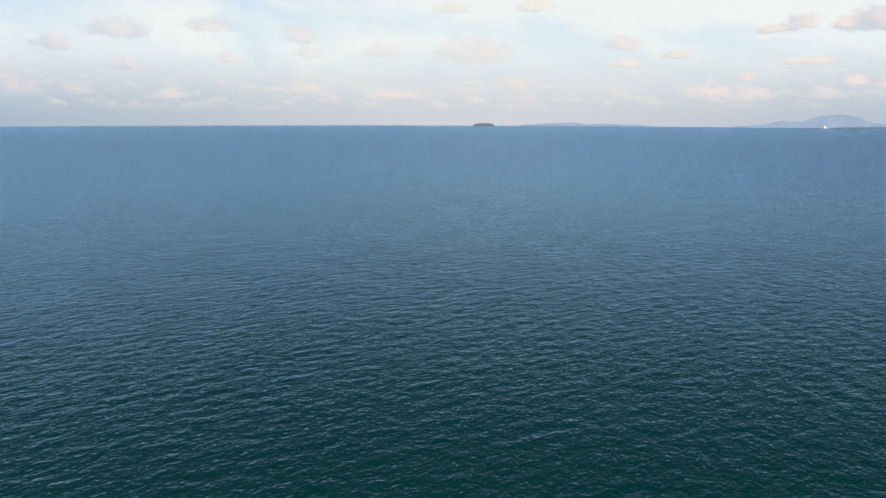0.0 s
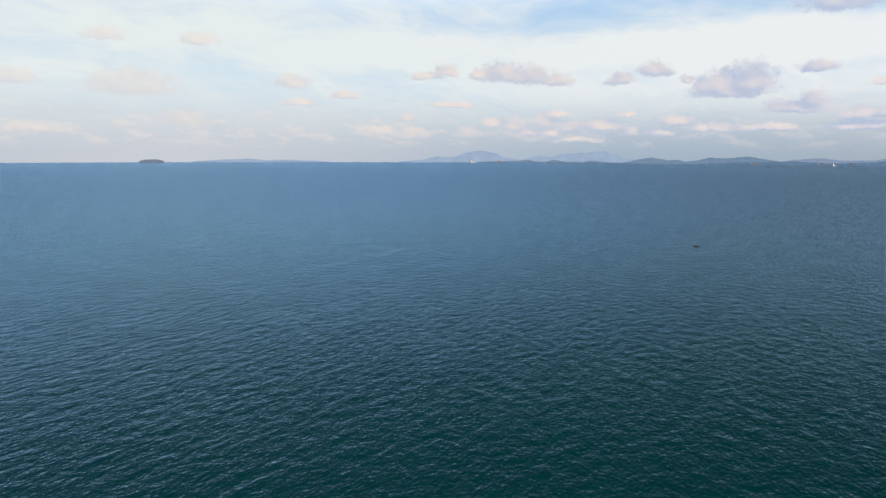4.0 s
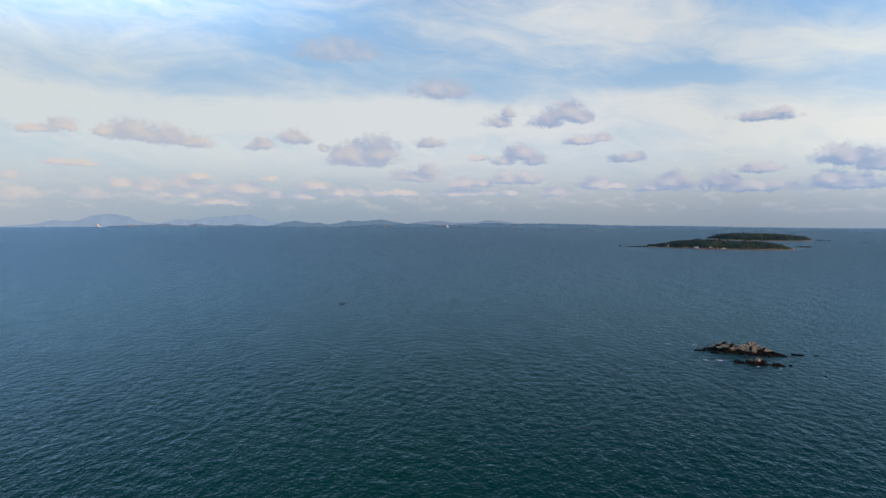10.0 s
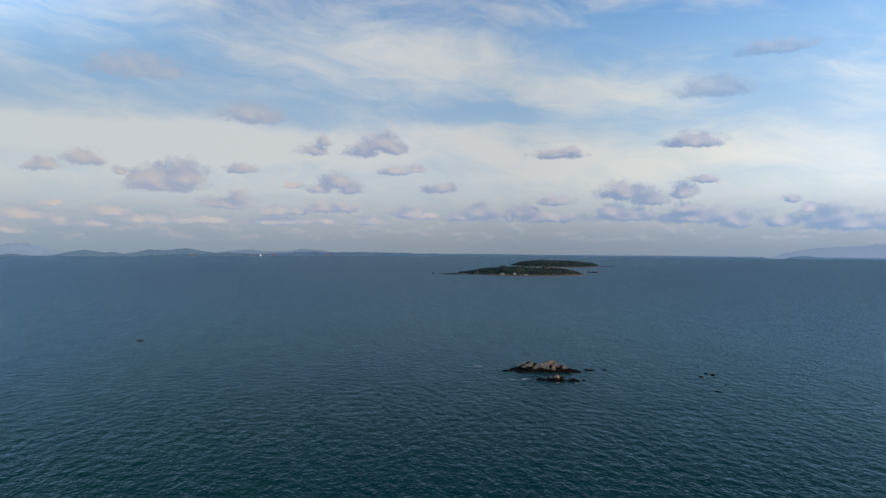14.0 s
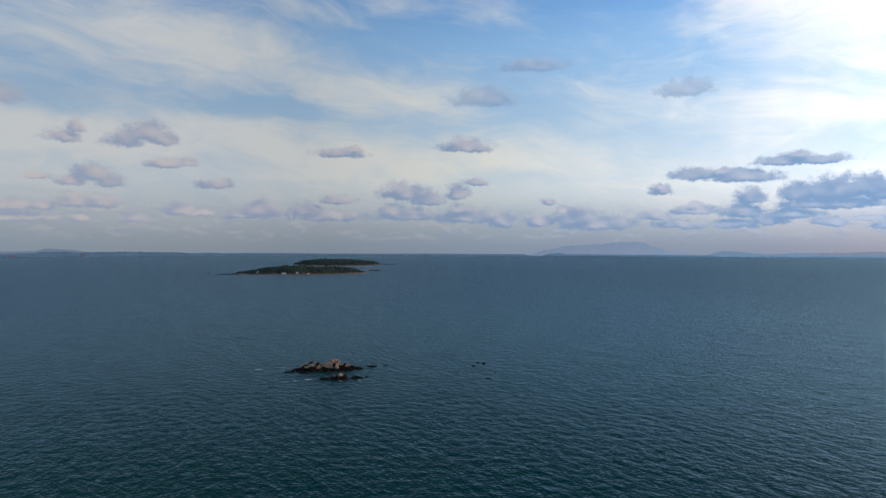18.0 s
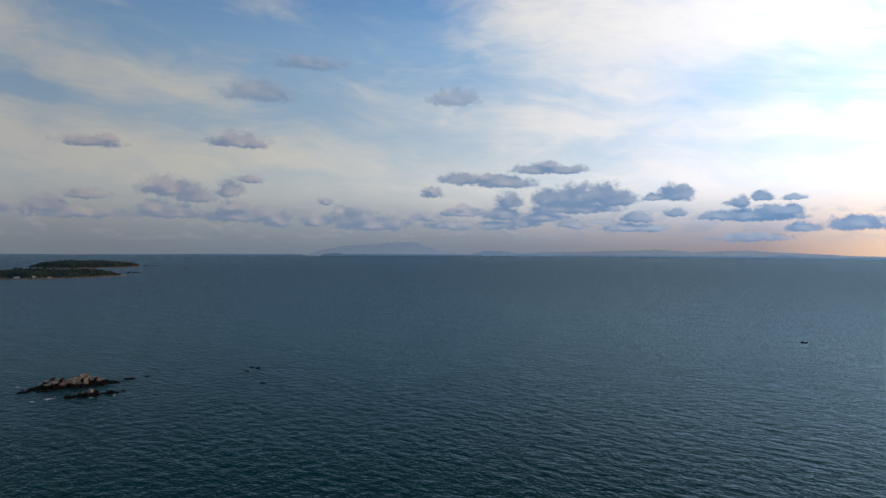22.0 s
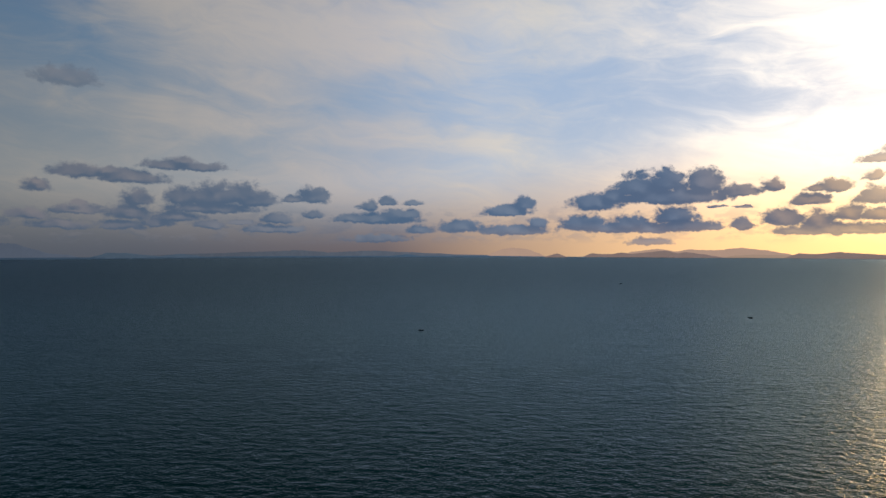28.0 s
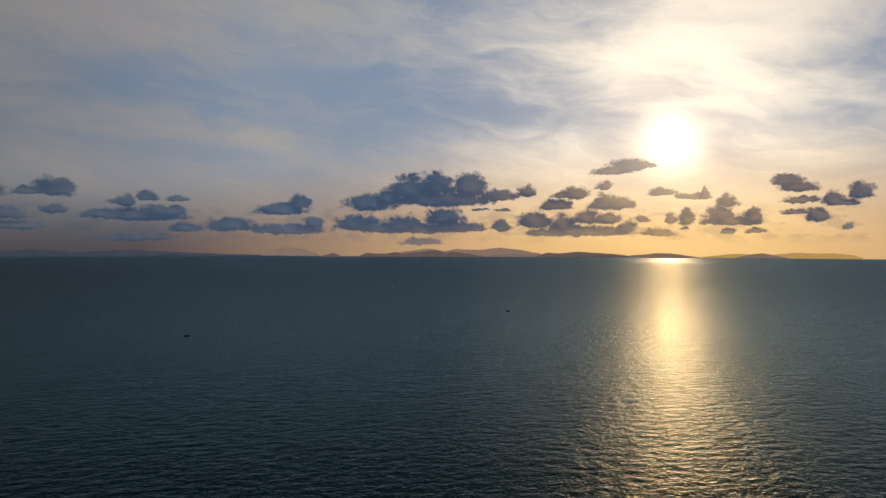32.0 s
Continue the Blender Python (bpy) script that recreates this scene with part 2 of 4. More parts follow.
cloud((142.4, 4.90, 0.96, 0.28))
cloud((143.2, 2.49, 1.11, 0.38))
cloud((139.3, 1.73, 2.63, 0.40))
cloud((133.7, 3.85, 0.92, 0.37))
cloud((158.6, 4.92, 2.18, 0.83), (160.3, 5.50, 1.05, 0.73))
cloud((162.1, 6.24, 1.74, 1.19), (164.5, 6.69, 1.29, 1.04), (167.3, 6.47, 1.37, 1.06), (164.8, 5.31, 4.35, 0.85), (170.0, 5.51, 1.56, 0.59))
cloud((172.4, 5.90, 0.75, 0.58))
cloud((157.6, 3.10, 1.96, 0.84), (160.0, 2.58, 2.10, 0.49))
cloud((165.1, 3.72, 1.64, 0.80), (165.7, 2.76, 2.72, 0.61), (161.4, 3.06, 1.43, 0.82), (163.3, 2.62, 1.40, 0.53), (167.9, 2.50, 1.11, 0.28))
cloud((152.5, 4.89, 0.87, 0.75), (151.0, 4.23, 2.09, 0.55))
cloud((146.7, 2.84, 1.81, 0.66))
cloud((151.5, 2.47, 3.34, 0.55), (153.7, 3.06, 0.74, 0.50))
cloud((170.4, 4.15, 0.86, 0.14))
cloud((168.3, 4.23, 0.68, 0.14))
cloud((163.0, 1.43, 1.70, 0.38))
cloud((176.6, 5.69, 1.11, 0.61), (175.8, 5.45, 0.97, 0.30))
cloud((175.1, 4.64, 1.32, 0.49))
cloud((179.1, 6.22, 0.66, 0.41))
cloud((179.1, 4.79, 1.18, 0.68), (180.7, 4.64, 1.16, 0.53))
cloud((170.3, 2.70, 0.90, 0.50), (173.3, 3.37, 1.53, 0.75), (175.0, 2.29, 2.19, 0.45))
cloud((175.5, 2.98, 1.22, 0.79), (177.5, 3.59, 1.01, 0.74), (177.9, 2.28, 3.78, 0.49), (181.0, 2.65, 0.84, 0.63))
cloud((179.5, 3.40, 1.08, 0.54))
cloud((182.2, 3.41, 0.62, 0.36))
cloud((184.4, 3.39, 0.45, 0.48))
cloud((183.4, 2.20, 1.49, 0.38))
cloud((185.8, 3.48, 0.68, 0.80))
cloud((183.9, 5.61, 0.94, 0.40))
cloud((186.3, 5.19, 1.43, 0.30), (187.4, 5.62, 0.30, 0.46))
cloud((189.0, 4.74, 0.75, 0.64), (188.5, 3.67, 1.14, 0.92), (189.5, 3.08, 2.01, 0.41), (190.9, 3.55, 0.65, 0.68))
cloud((193.3, 6.22, 0.97, 0.57), (193.9, 5.76, 1.30, 0.44))
cloud((194.2, 4.75, 1.25, 0.35))
cloud((195.2, 3.50, 0.69, 0.59))
cloud((193.8, 3.71, 0.92, 0.24))
cloud((196.4, 4.72, 0.69, 0.73), (197.4, 4.38, 0.86, 0.34), (198.2, 5.23, 0.88, 0.71))
cloud((179.8, 7.44, 1.41, 0.38), (181.2, 7.88, 1.48, 0.57), (182.5, 7.83, 0.96, 0.33))
cloud((197.4, 2.51, 0.39, 0.26))
cloud((189.0, 2.26, 0.67, 0.28))
cloud((191.1, 2.26, 0.75, 0.29))
cloud((185.6, 2.54, 0.38, 0.14))

puffs_all.sort()
banks = [cloud_bank(puffs_all[i:i + 36]) for i in range(0, len(puffs_all), 36)]


def mound_at(at):
    nearest = None
    for tree in banks:
        n = W.node("ShaderNodeGroup", node_tree=tree)
        W.put(n.inputs[0], at)
        nearest = n.outputs[0] if nearest is None else W.math("SMOOTH_MIN", nearest, n.outputs[0], 0.22)
    return nearest


mounds = [mound_at(cloud_at), mound_at(lit_at)]


def lumps(at, scale):
    n = W.node("ShaderNodeTexVoronoi", voronoi_dimensions="2D", feature="SMOOTH_F1")
    W.put(n.inputs["Vector"], at)
    n.inputs["Scale"].default_value, n.inputs["Smoothness"].default_value = scale, 0.35
    return n.outputs["Distance"]


# rounded heads and torn edges on each mound, and the same a step nearer the light for their shaded side
def fluff(at):
    at = W.vec("MULTIPLY", at, (0.85, 1.15, 1.0))
    torn = W.noise(at, 1.0, 5.0, 0.55, 0.0, "2D").outputs[0]
    heads = W.math("MULTIPLY_ADD", lumps(at, 1.2), 0.36, W.math("MULTIPLY_ADD", lumps(at, 2.6), 0.24, W.math("MULTIPLY", lumps(at, 6.0), 0.16)))
    return W.math("MULTIPLY_ADD", torn, 0.72, W.math("SUBTRACT", heads, 0.66))


def relief(at, mound):
    return W.math("MULTIPLY_ADD", lumps(W.vec("MULTIPLY", at, (0.85, 1.15, 1.0)), 0.75), 0.8, mound)


thick = W.math("MULTIPLY_ADD", fluff(cloud_at), W.ramp(mounds[0], 0.2, 0.85, 0.25, 1.0), mounds[0])      # torn only at the rim
toward_light = W.math("SUBTRACT", relief(lit_at, mounds[1]), relief(cloud_at, mounds[0]))
body = W.ramp(thick, W.ramp(to_sun, 0.5, 0.95, 1.38, 1.32), W.ramp(to_sun, 0.5, 0.95, 0.62, 0.84))
front_lit = W.math("MULTIPLY", W.math("SUBTRACT", 1.0, to_sun), 0.12)     # clouds opposite the sun show their bright side
tops = W.ramp(W.math("ADD", toward_light, front_lit), -0.3, 1.5)
# broken rows of small far clouds close over the land
row_at = W.vec("MULTIPLY", W.vec("ADD", sky_at, W.vec("MULTIPLY", warp, (0.5, 0.5, 0))), (0.38, 1.05, 1))
row = W.noise(row_at, 1.0, 6.0, 0.58, 0.0, "2D").outputs[0]
row_lit = W.noise(W.vec("ADD", row_at, (0.1, 0.32, 0)), 1.0, 4.0, 0.55, 0.0, "2D").outputs[0]
far_row = W.math("MULTIPLY", W.ramp(row, 0.46, 0.62), W.math("MULTIPLY", W.ramp(V, 0.9, 2.0), W.ramp(V, 5.0, 3.4)))
row_tops = W.ramp(W.math("SUBTRACT", row, row_lit), -0.12, 0.22)

# colours of veil and cloud by the way to the sun
def tint(r, g, b, stops=0.0):
    return tuple(v * 2 ** stops for v in srgb(r, g, b))


veil_tint = W.colours(to_sun, [(0.07, tint(228, 236, 236)), (0.42, tint(238, 240, 242)), (0.55, tint(236, 236, 230)), (0.68, tint(236, 236, 236, 0.1)), (0.79, tint(224, 224, 230, 0.32)), (0.87, tint(214, 214, 212, 0.66)), (0.93, tint(208, 207, 206, 1.15)), (1.0, tint(244, 236, 220, 1.65))])
haze_tint = W.colours(to_sun, [(0.07, tint(202, 206, 214)), (0.25, tint(164, 181, 198)), (0.42, tint(164, 175, 188)), (0.57, tint(150, 165, 185, -0.08)), (0.68, tint(150, 160, 180, -0.3)), (0.79, tint(168, 156, 164, -0.42)), (0.87, tint(220, 184, 152, 0.4)), (0.93, tint(236, 192, 142, 1.0)), (1.0, tint(246, 200, 124, 1.4))])
shade_tint = W.colours(to_sun, [(0.07, tint(222, 218, 216)), (0.25, tint(186, 194, 212, 0.1)), (0.42, tint(160, 175, 203, 0.22)), (0.6, tint(128, 152, 184, 0.2)), (0.79, tint(88, 122, 160, 0.3)), (0.93, tint(54, 84, 118, 1.0)), (1.0, tint(84, 90, 106, 1.2))])
lit_tint = W.colours(to_sun, [(0.07, tint(242, 230, 220)), (0.25, tint(236, 224, 218)), (0.42, tint(226, 217, 218, 0.15)), (0.6, tint(190, 188, 198, 0.28)), (0.79, tint(128, 146, 170, 0.45)), (0.93, tint(86, 108, 136, 1.1)), (1.0, tint(150, 128, 112, 1.3))])
# light scattered forward through the veil round the sun
core = W.math("MULTIPLY", W.math("EXPONENT", W.math("MULTIPLY", W.math("POWER", W.math("DIVIDE", away, 2.2), 2.0), -1.0)), 3.6)
wide = W.math("MULTIPLY", W.math("EXPONENT", W.math("DIVIDE", away, -7.5)), 1.7)
wide = W.math("MULTIPLY", wide, W.math("ADD", W.math("MULTIPLY", streaks, 1.2), 0.4))
glow = W.vec("ADD", W.vec("MULTIPLY", (1.0, 0.80, 0.54), W.combine(core, core, core)), W.vec("MULTIPLY", (1.0, 0.72, 0.42), W.combine(wide, wide, wide)))


def background(colour, strength):
    n = W.node("ShaderNodeBackground")
    W.put(n.inputs[0], colour)
    W.put(n.inputs[1], strength)
    return n.outputs[0]


def blend(f, a, b):
    n = W.node("ShaderNodeMixShader")
    for s, v in zip(n.inputs, (f, a, b)):
        W.put(s, v)
    return n.outputs[0]


SKY_STRENGTH, AIR_STRENGTH = 0.06, 0.25
CLOUD_STRENGTH = W.math("MULTIPLY", sunward, AIR_STRENGTH)
strength_with_fill = W.math("MULTIPLY_ADD", W.math("MULTIPLY", W.ramp(V, 12, 26), W.ramp(U, -22, -66)), 3.4 * AIR_STRENGTH, CLOUD_STRENGTH)   # brighter unseen sky added opposite the sun, for the sea to mirror
high = W.colours(W.math("DIVIDE", V, 90.0), [(0.0, tint(205, 218, 228)), (0.09, tint(184, 212, 236)), (0.2, tint(146, 192, 238)), (0.245, tint(106, 164, 226)), (0.295, tint(46, 108, 172)), (0.36, tint(20, 62, 104)), (0.6, tint(4, 32, 62)), (1.0, tint(4, 30, 60))])
thin_glow = W.math("MULTIPLY", W.math("MULTIPLY", W.ramp(to_sun, 0.66, 0.86), 0.85), W.ramp(V, 28, 21))
high = W.mix(thin_glow, high, tint(166, 194, 230, 0.66))
clear = blend(0.95, background(sky.outputs[0], SKY_STRENGTH), background(high, strength_with_fill))
haze = W.ramp(V, W.ramp(away, 50, 12, 7.0, 11.5), 0.0)
above = blend(haze, blend(veil, clear, background(veil_tint, strength_with_fill)), background(haze_tint, CLOUD_STRENGTH))
both = W.node("ShaderNodeAddShader")
W.put(both.inputs[0], above)
W.put(both.inputs[1], background(glow, CLOUD_STRENGTH))
cloud_tint = W.mix(tops, shade_tint, lit_tint)
above = blend(W.math("MULTIPLY", far_row, W.ramp(U, -70, -10, 0.36, 0.25)), both.outputs[0], background(W.mix(row_tops, shade_tint, lit_tint), CLOUD_STRENGTH))
above = blend(W.math("MULTIPLY", body, W.math("MULTIPLY", W.math("MULTIPLY", W.ramp(V, 0.5, 3.2, 0.6, 0.95), W.ramp(U, -85, -50, 0.62, 1.0)), W.math("MULTIPLY", W.ramp(V, 10.5, 13.5, 1.0, 0.6), W.ramp(away, 3, 11, 0.72, 1.0)))), above, background(cloud_tint, CLOUD_STRENGTH))
W.put(W.node("ShaderNodeOutputWorld").inputs[0], above)
world.cycles.sampling_method = "MANUAL"
world.cycles.sample_map_resolution = 512

sun = new("sun", bpy.data.lights.new("sun", "SUN"))
sun.data.energy, sun.data.angle, sun.data.color = 0.76, radians(0.6), (1.0, 0.46, 0.165)
sun.matrix_world = look(heading_vec(SUN_AZ, SUN_EL) * 4000, (0, 0, 0))

# ---- materials ----


def material(name):
    m = bpy.data.materials.new(name)
    m.use_nodes = True
    g = Graph(m.node_tree)
    p = m.node_tree.nodes["Principled BSDF"]
    return m, g, p


def bump(g, height, strength=1.0, distance=1.0, normal=None):
    n = g.node("ShaderNodeBump")
    n.inputs["Strength"].default_value, n.inputs["Distance"].default_value = strength, distance
    g.put(n.inputs["Height"], height)
    if normal is not None:
        g.put(n.inputs["Normal"], normal)
    return n.outputs[0]


def sea_material():
    m, g, p = material("sea_water")
    at = g.node("ShaderNodeTexCoord").outputs["Object"]
    crest = g.node("ShaderNodeMapping")       # crests run towards about 60 degrees
    g.put(crest.inputs[0], at)
    crest.inputs["Rotation"].default_value = (0, 0, radians(-30))
    far = g.vec("LENGTH", at)
    paws = g.noise(g.vec("MULTIPLY", crest.outputs[0], (0.03, 0.08, 1)), 1.0, 4.0, 0.6, 0.0, "2D").outputs[0]
    gusts = g.noise(g.vec("MULTIPLY", crest.outputs[0], (0.0016, 0.0045, 1)), 1.0, 3.0, 0.5).outputs[0]

    swell = g.ramp(far, 250, 1100, 0.15, 1.0)

    def height(dx, dy):
        q = g.vec("ADD", crest.outputs[0], (dx, dy, 0))
        waves = g.noise(g.vec("MULTIPLY", q, (0.17, 0.27, 1)), 1.0, 4.0, 0.54, 0.0, "2D").outputs[0]
        groups = g.noise(g.vec("MULTIPLY", q, (0.02, 0.055, 1)), 1.0, 2.0, 0.5, 0.0, "2D").outputs[0]
        ripple = g.noise(g.vec("MULTIPLY", q, (0.62, 0.8, 1)), 1.0, 2.0, 0.55, 0.0, "2D").outputs[0]
        return g.math("MULTIPLY_ADD", groups, swell, g.math("MULTIPLY_ADD", waves, 0.50, g.math("MULTIPLY", ripple, 0.21)))

    # calm slicks close under the far shore, where the wind does not reach the surface
    part_at = g.node("ShaderNodeSeparateXYZ")
    g.put(part_at.inputs[0], at)
    bearing = g.math("MULTIPLY_ADD", g.math("ARCTAN2", g.math("MULTIPLY", part_at.outputs[0], -1.0), g.math("MULTIPLY", part_at.outputs[1], -1.0)), 57.29578, 180.0)
    ragged = g.noise(g.combine(g.math("MULTIPLY", bearing, 0.35), g.math("MULTIPLY", far, 0.009)), 1.0, 4.0, 0.6, 0.0, "2D").outputs[0]
    slick = 0.0
    for az, r, half_az, half_r in ((184.4, 3700, 3.6, 520), (183.0, 4450, 4.0, 260)):
        q = g.vec("LENGTH", g.combine(g.math("MULTIPLY_ADD", bearing, 1 / half_az, -az / half_az), g.math("MULTIPLY_ADD", far, 1 / half_r, -r / half_r)))
        slick = g.math("ADD", slick, g.ramp(g.math("ADD", q, g.math("MULTIPLY_ADD", ragged, 3.0, -1.4)), 1.25, 0.6), clamp=True)

    # wave slopes straight from the wave heights, so that far water keeps its roughness
    e = 0.12
    base_h, right_h, out_h = height(0, 0), height(e, 0), height(0, e)
    sx = g.math("DIVIDE", g.math("SUBTRACT", base_h, right_h), e)
    sy = g.math("DIVIDE", g.math("SUBTRACT", base_h, out_h), e)
    tilt = g.node("ShaderNodeVectorRotate", rotation_type="Z_AXIS")
    g.put(tilt.inputs["Vector"], g.vec("MULTIPLY", g.combine(sx, sy), (1.65, 1.65, 0)))
    tilt.inputs["Angle"].default_value = radians(30)
    calm = g.ramp(far, 1500, 4800, 1.0, 0.7)      # farther out the wind is lighter
    calm = g.math("MULTIPLY", calm, g.math("MULTIPLY_ADD", slick, -0.6, 1.0))
    slope = g.vec("MULTIPLY", tilt.outputs[0], g.combine(calm, calm, 0.0))
    normal = g.vec("NORMALIZE", g.vec("ADD", g.node("ShaderNodeNewGeometry").outputs["Normal"], slope))
    # light out of the green-blue water below, and the sky mirrored by its skin
    below = g.node("ShaderNodeBsdfDiffuse")
    g.put(below.inputs["Color"], g.mix(g.ramp(gusts, 0.35, 0.65), (0.0003, 0.045, 0.035), (0.0005, 0.041, 0.040)))
    skin = g.node("ShaderNodeBsdfGlossy")
    skin.inputs["Color"].default_value = (0.378, 0.545, 0.65, 1)
    g.put(skin.inputs["Roughness"], g.math("MULTIPLY_ADD", slick, -0.06, g.math("ADD", g.ramp(gusts, 0.3, 0.7, 0.325, 0.355), g.ramp(far, 400, 1500, 0.0, 0.09))))
    g.put(skin.inputs["Normal"], normal)
    angle = g.node("ShaderNodeFresnel")
    angle.inputs["IOR"].default_value = 1.333
    g.put(angle.inputs["Normal"], normal)
    both_ways = g.node("ShaderNodeMixShader")
    for socket, value in zip(both_ways.inputs, (g.math("MULTIPLY", g.math("POWER", angle.outputs[0], 1.5), g.ramp(paws, 0.3, 0.7, 1.46, 1.2), clamp=True), below.outputs[0], skin.outputs[0])):
        g.put(socket, value)
    g.put(m.node_tree.nodes["Material Output"].inputs["Surface"], both_ways.outputs[0])
    m.node_tree.nodes.remove(p)
    return m


def haze_glow_material(name, air, own, amount):
    """Far land with its haze painted on: wooded slopes that glow in the air's colour."""
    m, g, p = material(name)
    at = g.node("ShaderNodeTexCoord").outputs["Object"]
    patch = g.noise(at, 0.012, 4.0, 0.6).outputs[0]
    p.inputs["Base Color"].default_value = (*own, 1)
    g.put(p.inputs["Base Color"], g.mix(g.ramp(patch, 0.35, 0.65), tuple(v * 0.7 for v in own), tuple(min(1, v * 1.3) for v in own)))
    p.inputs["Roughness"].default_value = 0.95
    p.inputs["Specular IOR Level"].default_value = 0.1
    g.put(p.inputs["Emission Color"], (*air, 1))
    # the painted haze glow on the land grows towards the sun as the sky does
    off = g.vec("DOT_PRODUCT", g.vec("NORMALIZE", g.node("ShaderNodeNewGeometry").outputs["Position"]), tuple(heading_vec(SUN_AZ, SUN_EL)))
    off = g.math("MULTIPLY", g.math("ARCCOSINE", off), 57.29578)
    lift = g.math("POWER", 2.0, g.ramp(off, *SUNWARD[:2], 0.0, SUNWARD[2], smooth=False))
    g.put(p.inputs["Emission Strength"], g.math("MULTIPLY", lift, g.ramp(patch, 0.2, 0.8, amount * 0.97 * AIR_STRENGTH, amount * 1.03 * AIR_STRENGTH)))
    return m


def rock_material():
    m, g, p = material("granite")
    at = g.node("ShaderNodeNewGeometry").outputs["Position"]
    z = g.node("ShaderNodeSeparateXYZ")
    g.put(z.inputs[0], at)
    grain = g.noise(at, 2.2, 5.0, 0.65).outputs[0]
    patch = g.noise(at, 0.28, 3.0, 0.55).outputs[0]
    crack = g.node("ShaderNodeTexVoronoi", feature="DISTANCE_TO_EDGE")
    g.put(crack.inputs["Vector"], at)
    crack.inputs["Scale"].default_value = 0.55
    each = g.node("ShaderNodeObjectInfo").outputs["Random"]
    dry = g.colours(grain, [(0.2, (0.24, 0.18, 0.13)), (0.5, (0.50, 0.40, 0.30)), (0.8, (0.68, 0.58, 0.47))])
    dry = g.mix(g.math("MULTIPLY", each, 0.4), dry, (0.17, 0.13, 0.11))
    wet = g.colours(grain, [(0.3, (0.007, 0.0065, 0.006)), (0.7, (0.020, 0.018, 0.016))])
    tide = g.math("ADD", z.outputs[2], g.math("MULTIPLY_ADD", patch, 3.4, -1.7))
    dryness = g.math("MULTIPLY", g.ramp(tide, 1.7, 2.5), g.ramp(patch, 0.44, 0.52))
    col = g.mix(dryness, wet, dry)
    g.put(p.inputs["Base Color"], g.mix(g.ramp(crack.outputs[0], 0.05, 0.0), col, (0.015, 0.013, 0.012)))
    g.put(p.inputs["Roughness"], g.ramp(tide, 1.0, 2.4, 0.75, 0.92))
    g.put(p.inputs["Normal"], bump(g, g.math("MULTIPLY_ADD", grain, 0.5, g.math("MULTIPLY", g.ramp(crack.outputs[0], 0.0, 0.12), 0.6)), 1.0, 0.5))
    p.inputs["Specular IOR Level"].default_value = 0.06
    return m


def leaf_material():
    m, g, p = material("foliage")
    at = g.node("ShaderNodeNewGeometry")
    tone = g.noise(at.outputs["Position"], 0.25, 4.0, 0.65).outputs[0]
    patch = g.noise(at.outputs["Position"], 0.018, 2.0, 0.5).outputs[0]
    col = g.colours(at.outputs["Random Per Island"], [(0.0, (0.015, 0.034, 0.036)), (0.5, (0.024, 0.048, 0.048)), (0.85, (0.034, 0.062, 0.056)), (1.0, (0.050, 0.070, 0.056))])
    col = g.mix(g.ramp(patch, 0.4, 0.65), col, g.mix(0.5, col, (0.056, 0.084, 0.056)))
    g.put(p.inputs["Base Color"], g.mix(g.ramp(tone, 0.5, 0.3), col, (0.012, 0.020, 0.010)))
    p.inputs["Roughness"].default_value = 0.85
    p.inputs["Specular IOR Level"].default_value = 0.2
    g.put(p.inputs["Normal"], bump(g, tone, 1.0, 1.5))
    return m


def plain(name, colour, rough=0.8, scale=1.5, spread=0.25, metal=0.0):
    m, g, p = material(name)
    at = g.node("ShaderNodeTexCoord").outputs["Object"]
    a = g.noise(at, scale, 4.0, 0.6).outputs[0]
    b = g.noise(at, scale * 9, 3.0, 0.6).outputs[0]
    f = g.math("MULTIPLY_ADD", b, 0.4, g.math("MULTIPLY", a, 0.6))
    g.put(p.inputs["Base Color"], g.mix(g.ramp(f, 0.35, 0.65), tuple(v * (1 - spread) for v in colour), tuple(min(0.9, v * (1 + spread)) for v in colour)))
    p.inputs["Roughness"].default_value, p.inputs["Metallic"].default_value = rough, metal
    g.put(p.inputs["Normal"], bump(g, b, 0.4, 0.03))
    return m


SEA = sea_material()
ROCK = rock_material()
LEAF = leaf_material()
SAND = plain("pale_beach", (0.20, 0.18, 0.155), 0.9, 0.06, 0.5)
EARTH = plain("island_soil", (0.10, 0.085, 0.055), 0.95, 0.1)
PALE = plain("pale_far_wall", (0.17, 0.19, 0.22), 0.8, 0.6, 0.1)
WHITE = plain("white_wall", (0.72, 0.70, 0.66), 0.8, 0.6, 0.08)
SHORE_ROCK = plain("tan_shore_rock", (0.24, 0.21, 0.185), 0.9, 0.15, 0.7)
ROOF = plain("red_brown_roof", (0.22, 0.10, 0.07), 0.8, 0.8)
GREY_ROOF = plain("grey_roof", (0.16, 0.17, 0.18), 0.7, 0.8)
DARK_PAINT = plain("dark_boat_paint", (0.035, 0.045, 0.05), 0.5, 2.0)
BOAT_WOOD = plain("weathered_boat_wood", (0.13, 0.09, 0.06), 0.8, 3.0)
BOAT_BLUE = plain("faded_blue_paint", (0.05, 0.09, 0.15), 0.6, 3.0)
TARP = plain("dark_canvas", (0.05, 0.055, 0.05), 0.85, 2.5)
DARK = plain("dark_opening", (0.02, 0.022, 0.025), 0.4, 1.0)
FOAM = plain("sea_foam", (0.78, 0.80, 0.80), 0.9, 1.2, 0.12)

